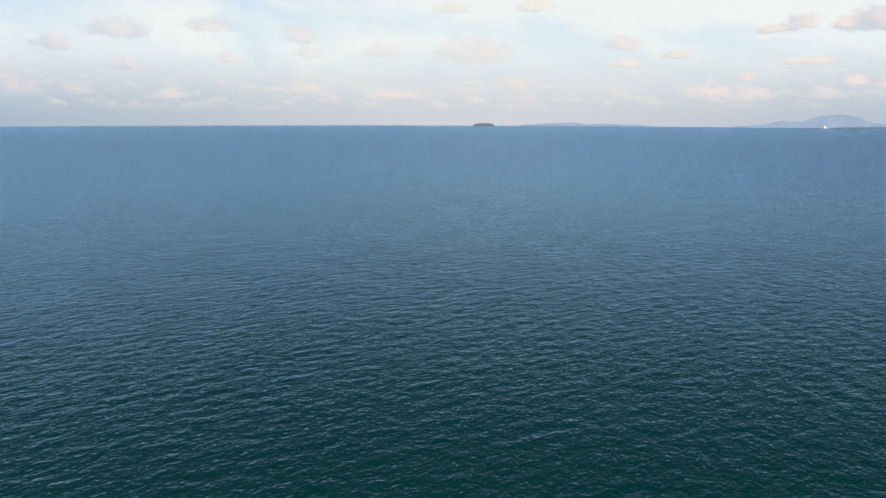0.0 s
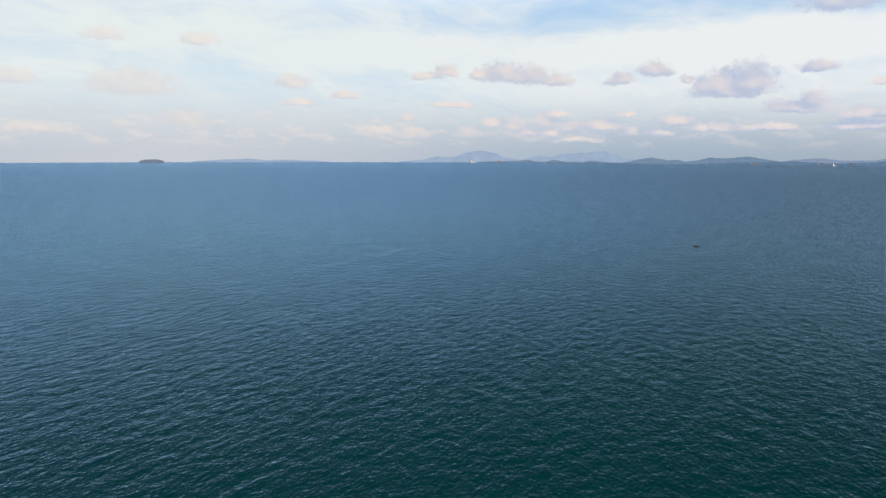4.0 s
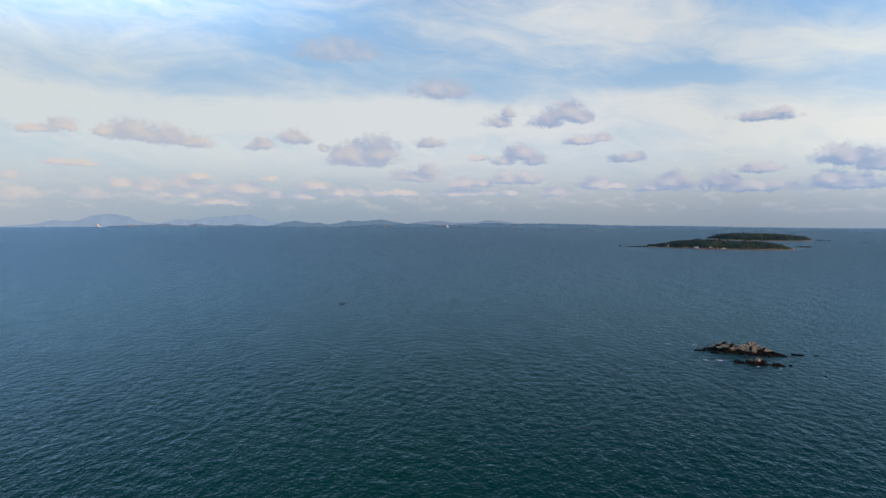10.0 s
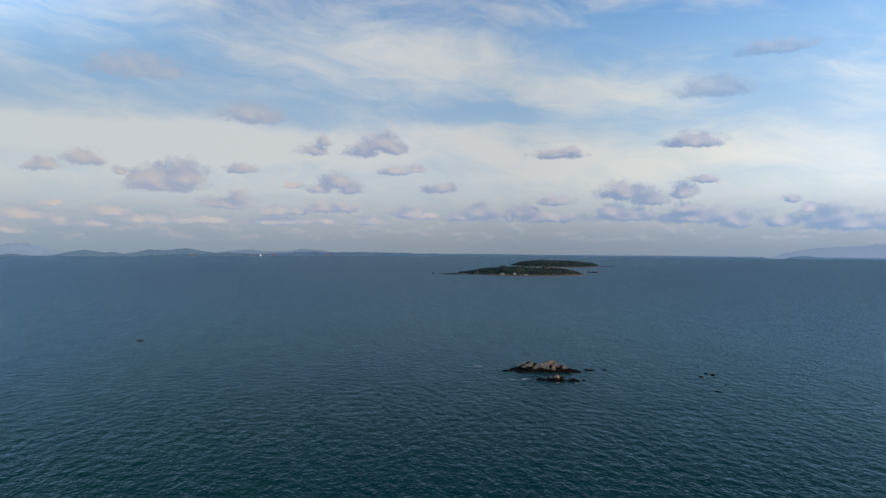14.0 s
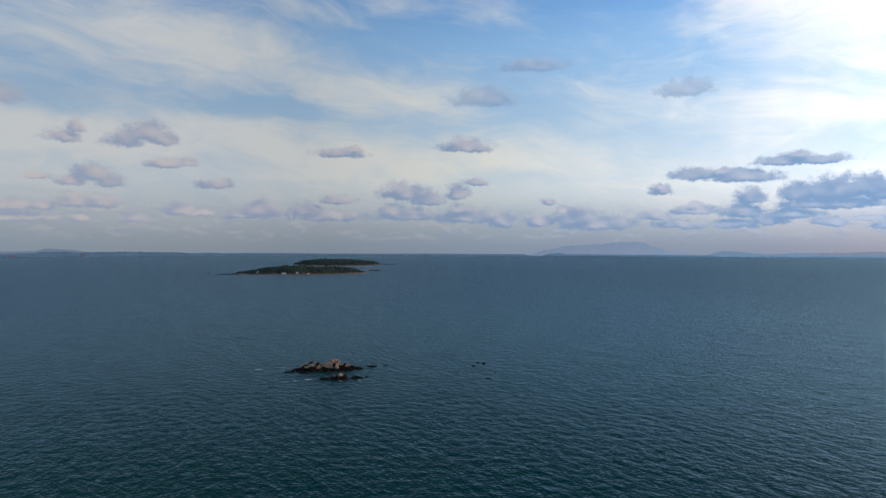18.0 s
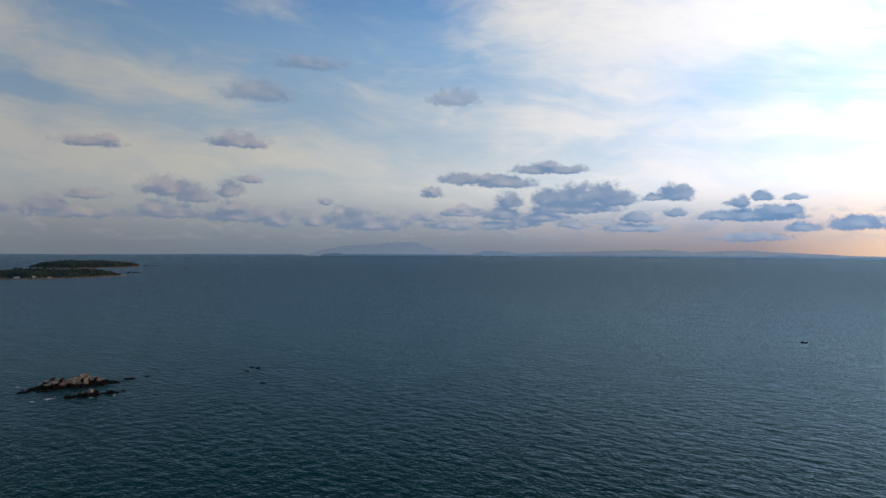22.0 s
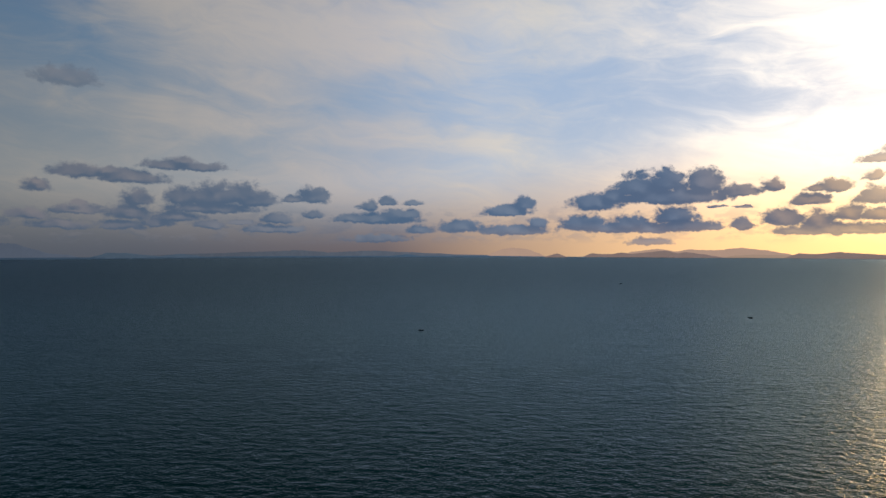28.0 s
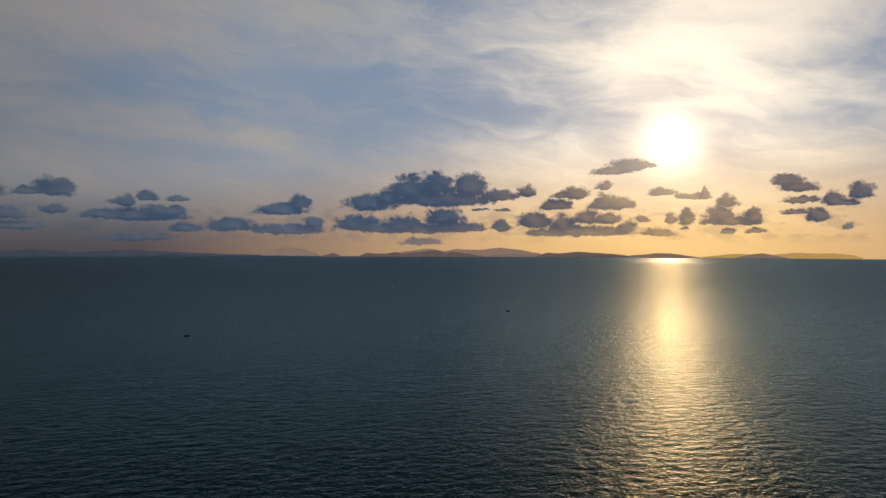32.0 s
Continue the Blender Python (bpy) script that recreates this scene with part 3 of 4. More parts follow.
# each far range's haze is painted as emission of one colour
AIR_BLUE = haze_glow_material("mountain_haze_glow_blue", srgb(152, 172, 200), (0.02, 0.03, 0.03), 0.96)
AIR_LILAC = haze_glow_material("mountain_haze_glow_lilac", srgb(138, 156, 184), (0.01, 0.015, 0.015), 0.88)
AIR_MID = haze_glow_material("hill_haze_glow_blue", srgb(112, 138, 166), (0.02, 0.03, 0.03), 0.9)
AIR_ISLE = haze_glow_material("island_haze_glow_grey", srgb(116, 132, 152), (0.02, 0.03, 0.03), 0.85)
AIR_SHORE = haze_glow_material("shore_haze_glow_blue", srgb(80, 108, 136), (0.03, 0.04, 0.04), 1.1)
AIR_SLATE = haze_glow_material("ridge_haze_glow_slate", srgb(120, 134, 156), (0.05, 0.06, 0.05), 0.85)
AIR_DUSK = haze_glow_material("hill_haze_glow_dusk", srgb(146, 130, 128), (0.02, 0.03, 0.03), 1.2)
AIR_ROSE = haze_glow_material("mountain_haze_glow_rose", srgb(208, 178, 162), (0.01, 0.01, 0.01), 1.08)
AIR_WARM = haze_glow_material("hill_haze_glow_warm", srgb(186, 162, 146), (0.02, 0.02, 0.02), 1.15)
AIR_GOLD = haze_glow_material("hill_haze_glow_gold", srgb(255, 208, 128), (0.02, 0.02, 0.02), 1.3)


# ---- helpers for meshes ----


def mesh_object(name, verts, faces, mat, parent=None, smooth=False):
    me = bpy.data.meshes.new(name)
    me.from_pydata([tuple(v) for v in verts], [], faces)
    me.materials.append(mat)
    if smooth:
        me.shade_smooth()
    ob = new(name, me)
    ob.parent = parent
    return ob


def part(name, bm, mat, parent=None, label="", smooth=False):
    me = bpy.data.meshes.new(name)
    bm.to_mesh(me)
    bm.free()
    me.materials.append(mat)
    if smooth:
        me.shade_smooth()
    ob = new(name, me)
    ob.parent = parent
    if label:
        ob["label"] = label
    return ob


def polar(az, r, z=0.0):
    return Vector((r * math.sin(radians(az)), r * math.cos(radians(az)), z))


def fbm(x, y, z=0.0, octaves=4):
    return noise.fractal(Vector((x, y, z)), 0.9, 2.0, octaves)


# ---- the sea: one sheet to the horizon, waves in the mesh where they can be told apart ----


def build_sea():
    az = np.radians(np.concatenate([np.arange(-38, 204, 0.16), np.arange(204, 322, 4.0)]))
    dep = np.concatenate([np.arange(36.0, DIP + 0.02, -0.08), [DIP]])
    r = np.concatenate([[25.0, 60.0, 90.0], EYE_HEIGHT / np.tan(np.radians(dep))])
    r[-1] = SEA_RADIUS
    A, R = np.meshgrid(az, r)
    X, Y = R * np.sin(A), R * np.cos(A)
    step = np.maximum(np.gradient(r)[:, None], np.radians(0.16) * R)
    Z = np.zeros_like(X)
    rng = np.random.RandomState(4)
    for _ in range(46):
        wave = 2.6 * (5.0 ** rng.rand())
        way = np.radians(150 + rng.normal(0, 42))
        phase = rng.rand() * 6.283
        k = 6.2832 / wave
        amp = 0.0019 * wave
        fade = np.clip(wave / step / 3.0 - 0.6, 0.02, 1)
        Z += amp * fade * np.sin(k * (X * np.sin(way) + Y * np.cos(way)) + phase)
    n, m = A.shape
    co = np.stack([X, Y, Z], -1).reshape(-1, 3)
    i = np.arange(n - 1)[:, None] * m + np.arange(m)[None, :]
    j = np.arange(n - 1)[:, None] * m + (np.arange(m)[None, :] + 1) % m
    quads = np.stack([i, j, j + m, i + m], -1).reshape(-1, 4)
    co = np.vstack([co, [[0, 0, 0]]])
    c = len(co) - 1
    k = np.arange(m)
    tris = np.stack([(k + 1) % m, k, np.full(m, c)], -1)
    me = bpy.data.meshes.new("sea")
    me.vertices.add(len(co))
    me.vertices.foreach_set("co", co.ravel())
    loops = np.concatenate([quads.ravel(), tris.ravel()])
    starts = np.concatenate([np.arange(len(quads)) * 4, len(quads) * 4 + np.arange(len(tris)) * 3])
    me.loops.add(len(loops))
    me.loops.foreach_set("vertex_index", loops.astype(np.int32))
    me.polygons.add(len(starts))
    me.polygons.foreach_set("loop_start", starts.astype(np.int32))
    me.update(calc_edges=True)
    me.validate()
    me.materials.append(SEA)
    me.shade_smooth()
    return tagged(new("sea", me), "dark teal open sea with short wind waves", "sea", kind="structure")


build_sea()


# ---- far land along the horizon ----


def ridge(name, label, category, mat, profile, dist, depth, seed, rough=0.06, group=""):
    """A range of wooded hills. profile: heading and height over the sea's edge, in degrees, of some points of its crest."""
    pa, pe = [p[0] for p in profile], [p[1] for p in profile]
    n = max(12, int((pa[-1] - pa[0]) / 0.06))
    rows = [(0.0, 0.0), (0.25, 0.42), (0.5, 0.8), (0.72, 1.0), (0.86, 0.75), (1.0, 0.0)]
    verts, faces = [], []
    for i in range(n + 1):
        s = i / n
        a = pa[0] + (pa[-1] - pa[0]) * s
        k = max(j for j in range(len(pa)) if pa[j] <= a + 1e-9)
        k = min(k, len(pa) - 2)
        f = (a - pa[k]) / (pa[k + 1] - pa[k])
        f = f * f * (3 - 2 * f) * 0.6 + f * 0.4
        e = pe[k] + (pe[k + 1] - pe[k]) * f
        crest = EYE_HEIGHT + (dist + 0.72 * depth) * math.tan(radians(e - DIP))
        crest = max(1.5, crest * (1 + rough * fbm(a * 2.1, seed, 0, 4)) + 1.2 * fbm(a * 9, seed + 5))
        for q, h in rows:
            ragged = 1 + 0.18 * fbm(a * 3.0, q * 2, seed) if 0 < q < 0.7 else 1
            shore = 12 * fbm(a * 1.5, seed + 9) if q == 0 else 0
            verts.append(polar(a, dist + depth * q + shore, (crest + 3) * h * ragged - 3))
    w = len(rows)
    for i in range(n):
        for j in range(w - 1):
            faces.append((i * w + j, (i + 1) * w + j, (i + 1) * w + j + 1, i * w + j + 1))
    faces.append(tuple(range(w)))
    faces.append(tuple(n * w + j for j in reversed(range(w))))
    ob = mesh_object(name, verts, faces, mat, smooth=True)
    return tagged(ob, label, category, group)


def profile(text):
    return [tuple(float(v) for v in pair.split(",")) for pair in text.split()]


FAR, MID, NEAR = (4935, 45), (4890, 50), (4800, 60)
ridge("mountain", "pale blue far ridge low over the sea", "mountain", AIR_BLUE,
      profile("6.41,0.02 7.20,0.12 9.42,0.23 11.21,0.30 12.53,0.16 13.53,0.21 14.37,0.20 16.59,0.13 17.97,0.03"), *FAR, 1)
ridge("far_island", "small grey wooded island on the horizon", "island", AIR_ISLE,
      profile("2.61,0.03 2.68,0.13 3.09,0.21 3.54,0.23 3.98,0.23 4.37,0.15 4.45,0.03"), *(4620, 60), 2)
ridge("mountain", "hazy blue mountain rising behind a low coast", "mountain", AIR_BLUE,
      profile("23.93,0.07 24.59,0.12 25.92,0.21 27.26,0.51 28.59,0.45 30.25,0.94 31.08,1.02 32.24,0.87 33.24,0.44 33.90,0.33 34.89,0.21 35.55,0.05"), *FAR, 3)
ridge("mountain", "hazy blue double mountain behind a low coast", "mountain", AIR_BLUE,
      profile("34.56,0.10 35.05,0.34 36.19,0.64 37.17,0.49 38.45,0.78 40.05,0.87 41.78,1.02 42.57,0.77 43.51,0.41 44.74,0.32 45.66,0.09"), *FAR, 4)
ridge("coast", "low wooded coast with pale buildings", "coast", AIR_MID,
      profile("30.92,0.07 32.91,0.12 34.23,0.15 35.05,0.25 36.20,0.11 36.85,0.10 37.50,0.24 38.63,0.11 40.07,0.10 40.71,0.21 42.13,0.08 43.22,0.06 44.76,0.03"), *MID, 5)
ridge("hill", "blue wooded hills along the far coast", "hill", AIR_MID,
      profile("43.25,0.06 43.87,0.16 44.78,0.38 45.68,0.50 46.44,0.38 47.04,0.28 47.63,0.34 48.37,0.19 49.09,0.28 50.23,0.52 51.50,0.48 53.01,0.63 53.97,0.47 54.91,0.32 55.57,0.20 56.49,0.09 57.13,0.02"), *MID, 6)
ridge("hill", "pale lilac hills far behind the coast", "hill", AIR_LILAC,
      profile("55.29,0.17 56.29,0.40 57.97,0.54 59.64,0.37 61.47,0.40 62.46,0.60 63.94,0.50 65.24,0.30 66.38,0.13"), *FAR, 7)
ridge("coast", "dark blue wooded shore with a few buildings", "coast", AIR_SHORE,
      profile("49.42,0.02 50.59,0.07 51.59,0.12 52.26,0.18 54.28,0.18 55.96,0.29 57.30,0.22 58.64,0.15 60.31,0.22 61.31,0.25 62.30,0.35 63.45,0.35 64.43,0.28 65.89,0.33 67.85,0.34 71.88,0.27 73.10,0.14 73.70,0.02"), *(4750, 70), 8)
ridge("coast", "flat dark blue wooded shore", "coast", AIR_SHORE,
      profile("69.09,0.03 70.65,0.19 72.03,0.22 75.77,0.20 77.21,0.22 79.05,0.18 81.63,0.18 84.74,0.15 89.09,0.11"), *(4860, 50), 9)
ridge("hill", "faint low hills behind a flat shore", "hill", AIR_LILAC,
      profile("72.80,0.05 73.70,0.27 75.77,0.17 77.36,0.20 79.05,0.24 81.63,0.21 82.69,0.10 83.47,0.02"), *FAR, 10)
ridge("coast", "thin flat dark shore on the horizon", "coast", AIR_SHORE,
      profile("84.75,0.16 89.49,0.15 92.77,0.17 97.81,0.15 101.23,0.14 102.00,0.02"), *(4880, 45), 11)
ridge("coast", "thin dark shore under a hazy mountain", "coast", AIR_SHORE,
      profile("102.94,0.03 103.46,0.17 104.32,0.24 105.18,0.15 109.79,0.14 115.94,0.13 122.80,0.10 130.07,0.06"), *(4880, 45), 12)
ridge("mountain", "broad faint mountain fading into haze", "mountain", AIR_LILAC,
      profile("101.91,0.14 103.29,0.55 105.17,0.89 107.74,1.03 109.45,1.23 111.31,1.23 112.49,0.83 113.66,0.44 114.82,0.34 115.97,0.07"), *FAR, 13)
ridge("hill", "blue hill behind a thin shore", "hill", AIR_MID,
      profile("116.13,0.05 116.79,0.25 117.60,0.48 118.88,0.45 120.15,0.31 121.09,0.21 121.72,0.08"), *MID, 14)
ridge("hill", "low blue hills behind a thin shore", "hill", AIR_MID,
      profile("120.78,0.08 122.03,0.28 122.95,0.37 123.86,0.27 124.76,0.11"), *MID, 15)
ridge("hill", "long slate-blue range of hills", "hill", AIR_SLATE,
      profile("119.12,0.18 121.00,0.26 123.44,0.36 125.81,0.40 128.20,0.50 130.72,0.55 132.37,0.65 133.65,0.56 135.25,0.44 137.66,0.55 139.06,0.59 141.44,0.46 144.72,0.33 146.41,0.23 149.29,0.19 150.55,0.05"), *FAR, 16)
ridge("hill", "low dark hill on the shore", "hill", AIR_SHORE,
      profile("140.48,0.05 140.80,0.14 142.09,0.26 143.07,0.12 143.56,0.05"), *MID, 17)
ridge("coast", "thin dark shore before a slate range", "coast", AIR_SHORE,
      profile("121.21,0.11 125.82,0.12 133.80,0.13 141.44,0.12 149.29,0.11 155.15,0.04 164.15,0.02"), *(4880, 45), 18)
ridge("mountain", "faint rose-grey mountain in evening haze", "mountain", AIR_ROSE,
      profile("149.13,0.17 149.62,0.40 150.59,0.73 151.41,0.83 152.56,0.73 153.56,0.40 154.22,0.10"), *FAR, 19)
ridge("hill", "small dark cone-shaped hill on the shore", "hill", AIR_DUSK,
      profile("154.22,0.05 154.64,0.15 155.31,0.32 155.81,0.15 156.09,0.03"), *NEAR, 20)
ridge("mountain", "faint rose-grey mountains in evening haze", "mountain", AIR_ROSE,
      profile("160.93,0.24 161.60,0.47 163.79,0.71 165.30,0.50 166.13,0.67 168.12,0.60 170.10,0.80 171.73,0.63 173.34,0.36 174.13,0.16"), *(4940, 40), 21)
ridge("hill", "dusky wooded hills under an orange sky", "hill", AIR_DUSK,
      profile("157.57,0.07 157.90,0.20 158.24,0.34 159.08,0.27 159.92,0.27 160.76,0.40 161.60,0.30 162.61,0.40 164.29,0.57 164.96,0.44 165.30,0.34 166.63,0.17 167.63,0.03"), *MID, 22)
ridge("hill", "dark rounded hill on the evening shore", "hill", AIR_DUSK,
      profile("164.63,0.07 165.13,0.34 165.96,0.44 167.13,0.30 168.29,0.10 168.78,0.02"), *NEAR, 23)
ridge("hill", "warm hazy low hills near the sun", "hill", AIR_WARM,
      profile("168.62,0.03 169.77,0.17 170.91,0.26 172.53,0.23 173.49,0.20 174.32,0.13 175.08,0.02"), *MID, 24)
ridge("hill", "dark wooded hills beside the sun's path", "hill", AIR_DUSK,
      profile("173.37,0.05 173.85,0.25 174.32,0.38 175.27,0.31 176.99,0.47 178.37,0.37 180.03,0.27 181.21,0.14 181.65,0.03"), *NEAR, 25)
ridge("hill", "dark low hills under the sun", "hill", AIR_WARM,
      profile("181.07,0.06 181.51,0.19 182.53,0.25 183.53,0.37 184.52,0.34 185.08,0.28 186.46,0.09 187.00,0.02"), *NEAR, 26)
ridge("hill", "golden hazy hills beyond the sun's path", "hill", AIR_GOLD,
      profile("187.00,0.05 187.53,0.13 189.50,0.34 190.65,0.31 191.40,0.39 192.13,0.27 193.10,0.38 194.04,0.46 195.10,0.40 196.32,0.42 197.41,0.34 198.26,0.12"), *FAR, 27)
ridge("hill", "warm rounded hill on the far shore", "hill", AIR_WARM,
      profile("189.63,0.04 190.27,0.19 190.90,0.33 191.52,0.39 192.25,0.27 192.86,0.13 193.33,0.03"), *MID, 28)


# ---- the rocky islet and its outliers ----


def stone_meshes(count, seed, subdivisions=2):
    """A few different boulders of about one metre, cut by flat joints."""
    out = []
    rng = random.Random(seed)
    for i in range(count):
        bm = bmesh.new()
        bmesh.ops.create_icosphere(bm, subdivisions=subdivisions, radius=1.0)
        cuts = [(Vector((rng.uniform(-1, 1), rng.uniform(-1, 1), rng.uniform(-0.4, 1))).normalized(), rng.uniform(0.55, 0.85)) for _ in range(7)]
        for v in bm.verts:
            p = v.co.copy()
            for n, d in cuts:
                over = p.dot(n) - d
                if over > 0:
                    p -= n * over * 0.92
            p *= 1 + 0.16 * fbm(p.x * 1.6 + i * 7, p.y * 1.6, p.z * 1.6 + seed, 3)
            v.co = p
        me = bpy.data.meshes.new("boulder")
        bm.to_mesh(me)
        bm.free()
        me.materials.append(ROCK)
        out.append(me)
    return out


STONES = stone_meshes(9, 3)


class Spot:
    """A local frame on the sea: s runs to the right as seen from the drone, d away from it."""

    def __init__(self, az, r):
        self.az, self.o = az, polar(az, r)
        self.right = Vector((math.cos(radians(az)), -math.sin(radians(az)), 0))
        self.out = Vector((math.sin(radians(az)), math.cos(radians(az)), 0))

    def at(self, s, d, z=0.0):
        return self.o + self.right * s + self.out * d + Vector((0, 0, z))


def curve_at(points, x):
    for (x0, y0), (x1, y1) in zip(points, points[1:]):
        if x0 <= x <= x1:
            return y0 + (y1 - y0) * (x - x0) / (x1 - x0)
    return points[0][1] if x < points[0][0] else points[-1][1]


def boulder(parent, spot, s, d, z, size, rng, flat=0.7, name="boulder"):
    ob = new(name, rng.choice(STONES))
    ob.parent = parent
    m = Matrix.LocRotScale(spot.at(s, d, z), Euler((rng.uniform(-0.4, 0.4), rng.uniform(-0.4, 0.4), rng.uniform(0, 6.28))),
                           Vector((size * rng.uniform(0.8, 1.3), size * rng.uniform(0.8, 1.3), size * flat * rng.uniform(0.8, 1.2))))
    ob.matrix_basis = m
    return ob


def rock_mass(label, spot, crest, half_depth, boulders, seed, step=0.55, big=1.7):
    """An islet: a jointed bedrock hump with loose boulders on it. crest: points (s, height) of its skyline."""
    rng = random.Random(seed)
    base = new("rock_islet")
    s0, s1 = crest[0][0], crest[-1][0]
    ns, nd = int((s1 - s0) / step), int(2 * half_depth / step)

    def ground(s, d):
        h = curve_at(crest, s)
        reach = half_depth * (0.45 + 0.55 * min(1, h / 3.5)) * (1 + 0.25 * fbm(s * 0.13, seed, 3))
        q = abs(d) / (reach * (0.62 if d < 0 else 1.0))
        z = h * max(-0.3, 1 - q * q) - 0.5
        block = noise.cell(Vector((s * 0.42 + 9 * seed, d * 0.5, 1.0))) - 0.5
        z += (1.5 * block + 1.3 * fbm(s * 0.35, d * 0.4, seed, 4)) * min(1.0, h / 2.5) * (1 if q < 1 else 0.5)
        return z

    verts, faces = [], []
    for i in range(ns + 1):
        for j in range(nd + 1):
            s, d = s0 + (s1 - s0) * i / ns, -half_depth + 2 * half_depth * j / nd
            edge = i in (0, ns) or j in (0, nd)
            z = -1.5 if edge else max(-1.4, ground(s, d))
            jit = 0 if edge else 0.35 * step
            verts.append(spot.at(s + rng.uniform(-jit, jit), d + rng.uniform(-jit, jit), z))
    for i in range(ns):
        for j in range(nd):
            a = i * (nd + 1) + j
            faces.append((a, a + nd + 1, a + nd + 2, a + 1))
    body = mesh_object("bedrock", verts, faces, ROCK, base)
    for k in range(boulders):
        s = rng.uniform(s0, s1)
        h = curve_at(crest, s)
        d = rng.gauss(0.0, 0.36) * half_depth * (0.5 + 0.5 * min(1, h / 4))
        z = ground(s, d)
        size = min(rng.uniform(0.5, 1) ** 1.6 * big, 0.5 + 0.45 * h)
        boulder(base, spot, s, d, max(z, -0.15) + size * 0.18, size, rng)
    return tagged(base, label, "rock islet", "rocks in the bay")


main_spot = Spot(83.9, 417.0)
rock_mass("long granite islet, pale dry top, black wet foot", main_spot,
          [(-22.0, 0.4), (-19.8, 1.1), (-17.2, 2.0), (-14, 3.6), (-9.8, 4.5), (-5.5, 4.5), (-1.8, 4.8), (2.4, 5.6), (5.5, 5.2), (9.2, 4.2), (12.8, 2.9), (17.4, 1.9), (20.5, 1.2), (22.8, 0.4)],
          8.5, 150, 11)
rock_mass("smaller dark islet with one pale boulder", Spot(84.5, 386.5),
          [(-8.6, 0.8), (-5.5, 1.9), (-2, 2.1), (1, 3.0), (3.6, 4.6), (5.6, 3.2), (7.8, 0.8)], 3.8, 40, 23, 0.45, 1.3)


def outlier(label, az, r, stones, seed, group="rocks in the bay"):
    """A few low rocks awash. stones: (s, d, size)."""
    rng = random.Random(seed)
    spot = Spot(az, r)
    base = new("sea_rock")
    for s, d, size in stones:
        boulder(base, spot, s, d, size * 0.12, size, rng, 0.62)
        for _ in range(3):
            boulder(base, spot, s + rng.uniform(-1, 1) * size, d + rng.uniform(-1, 1) * size, 0.0, size * rng.uniform(0.3, 0.6), rng, 0.6)
    return tagged(base, label, "sea rock", group)


outlier("low black rock awash beside the islet", 80.63, 413, [(-1.8, 0, 1.2), (0.4, 0.3, 1.5), (2.2, 0, 1.0)], 31)
outlier("low dark rocks at the islet's end", 81.75, 409, [(-1.5, 0, 1.1), (0.6, 0.3, 1.5), (2.4, 0.4, 1.0)], 32)
outlier("flat black rock off the islet's tip", 87.75, 424, [(-1.7, 0, 1.3), (0.5, 0, 1.6), (2.2, 0.3, 1.2)], 33)
outlier("small rock just above the water", 89.05, 427, [(-0.6, 0, 0.7), (0.6, 0.2, 0.8)], 34)
outlier("small wet rock between the islets", 85.85, 389, [(0, 0, 0.8)], 35)
outlier("pair of dark rocks beside the small islet", 86.35, 388, [(-1.6, 0, 2.0), (0.9, 0.3, 2.2), (2.6, 0, 1.7)], 36)
outlier("small wet rock near the small islet", 87.35, 391, [(0, 0, 0.9)], 37)
outlier("tiny dark rock awash", 84.0, 402, [(0, 0, 0.6)], 38)
outlier("tiny dark rock in open water", 89.75, 374, [(0, 0, 0.6)], 39)
outlier("low dark rock of a trio", 96.85, 424, [(0, 0, 1.3)], 40)
outlier("low dark rock of a trio", 97.25, 436, [(0, 0, 1.1)], 41)
outlier("low dark rock of a trio", 97.75, 432, [(0, 0, 1.2)], 42)
outlier("wet rock barely above the water", 98.1, 385, [(0, 0, 1.0), (1.6, 0.3, 0.6)], 43)
outlier("tiny dark rock awash", 98.75, 404, [(0, 0, 0.6)], 44)


def foam(az, r, length, width, seed):
    """White water: a thin ragged sheet of froth lying on the waves."""
    spot = Spot(az, r)
    bm = bmesh.new()
    cell = 0.22
    for i in range(int(-length / cell), int(length / cell)):
        for j in range(int(-width / cell), int(width / cell)):
            s, d = i * cell, j * cell
            q = math.hypot(s / length, d / width)
            if fbm(s * 0.55, d * 0.9, seed, 4) * 0.9 < 1.5 * q - 0.55 + 0.35 * fbm(s * 3, d * 3, seed + 5, 2):
                continue
            z = 0.2 + 0.1 * fbm(s, d, seed + 9)
            ring = [spot.at(s + a * cell * 0.55, d + b * cell * 0.55, z) for a, b in ((-1, -1), (1, -1), (1, 1), (-1, 1))]
            top = [bm.verts.new(v) for v in ring]
            foot = [bm.verts.new(v - Vector((0, 0, 0.3))) for v in ring]
            bm.faces.new(top)
            for a in range(4):
                bm.faces.new((top[a], foot[a], foot[(a + 1) % 4], top[(a + 1) % 4]))
    ob = part("foam", bm, FOAM)
    return tagged(ob, "white surf breaking by the rocks", "foam", "surf round the rocks", "stuff")


foam(82.3, 388.5, 4.2, 2.6, 51)
foam(81.2, 386, 2.6, 1.3, 52)
foam(78.0, 427, 3.2, 2.0, 53)
foam(80.2, 431, 1.6, 1.0, 54)
foam(85.1, 381, 2.2, 1.0, 55)
foam(86.7, 382, 1.6, 0.9, 56)
foam(97.1, 426, 1.6, 0.9, 57)



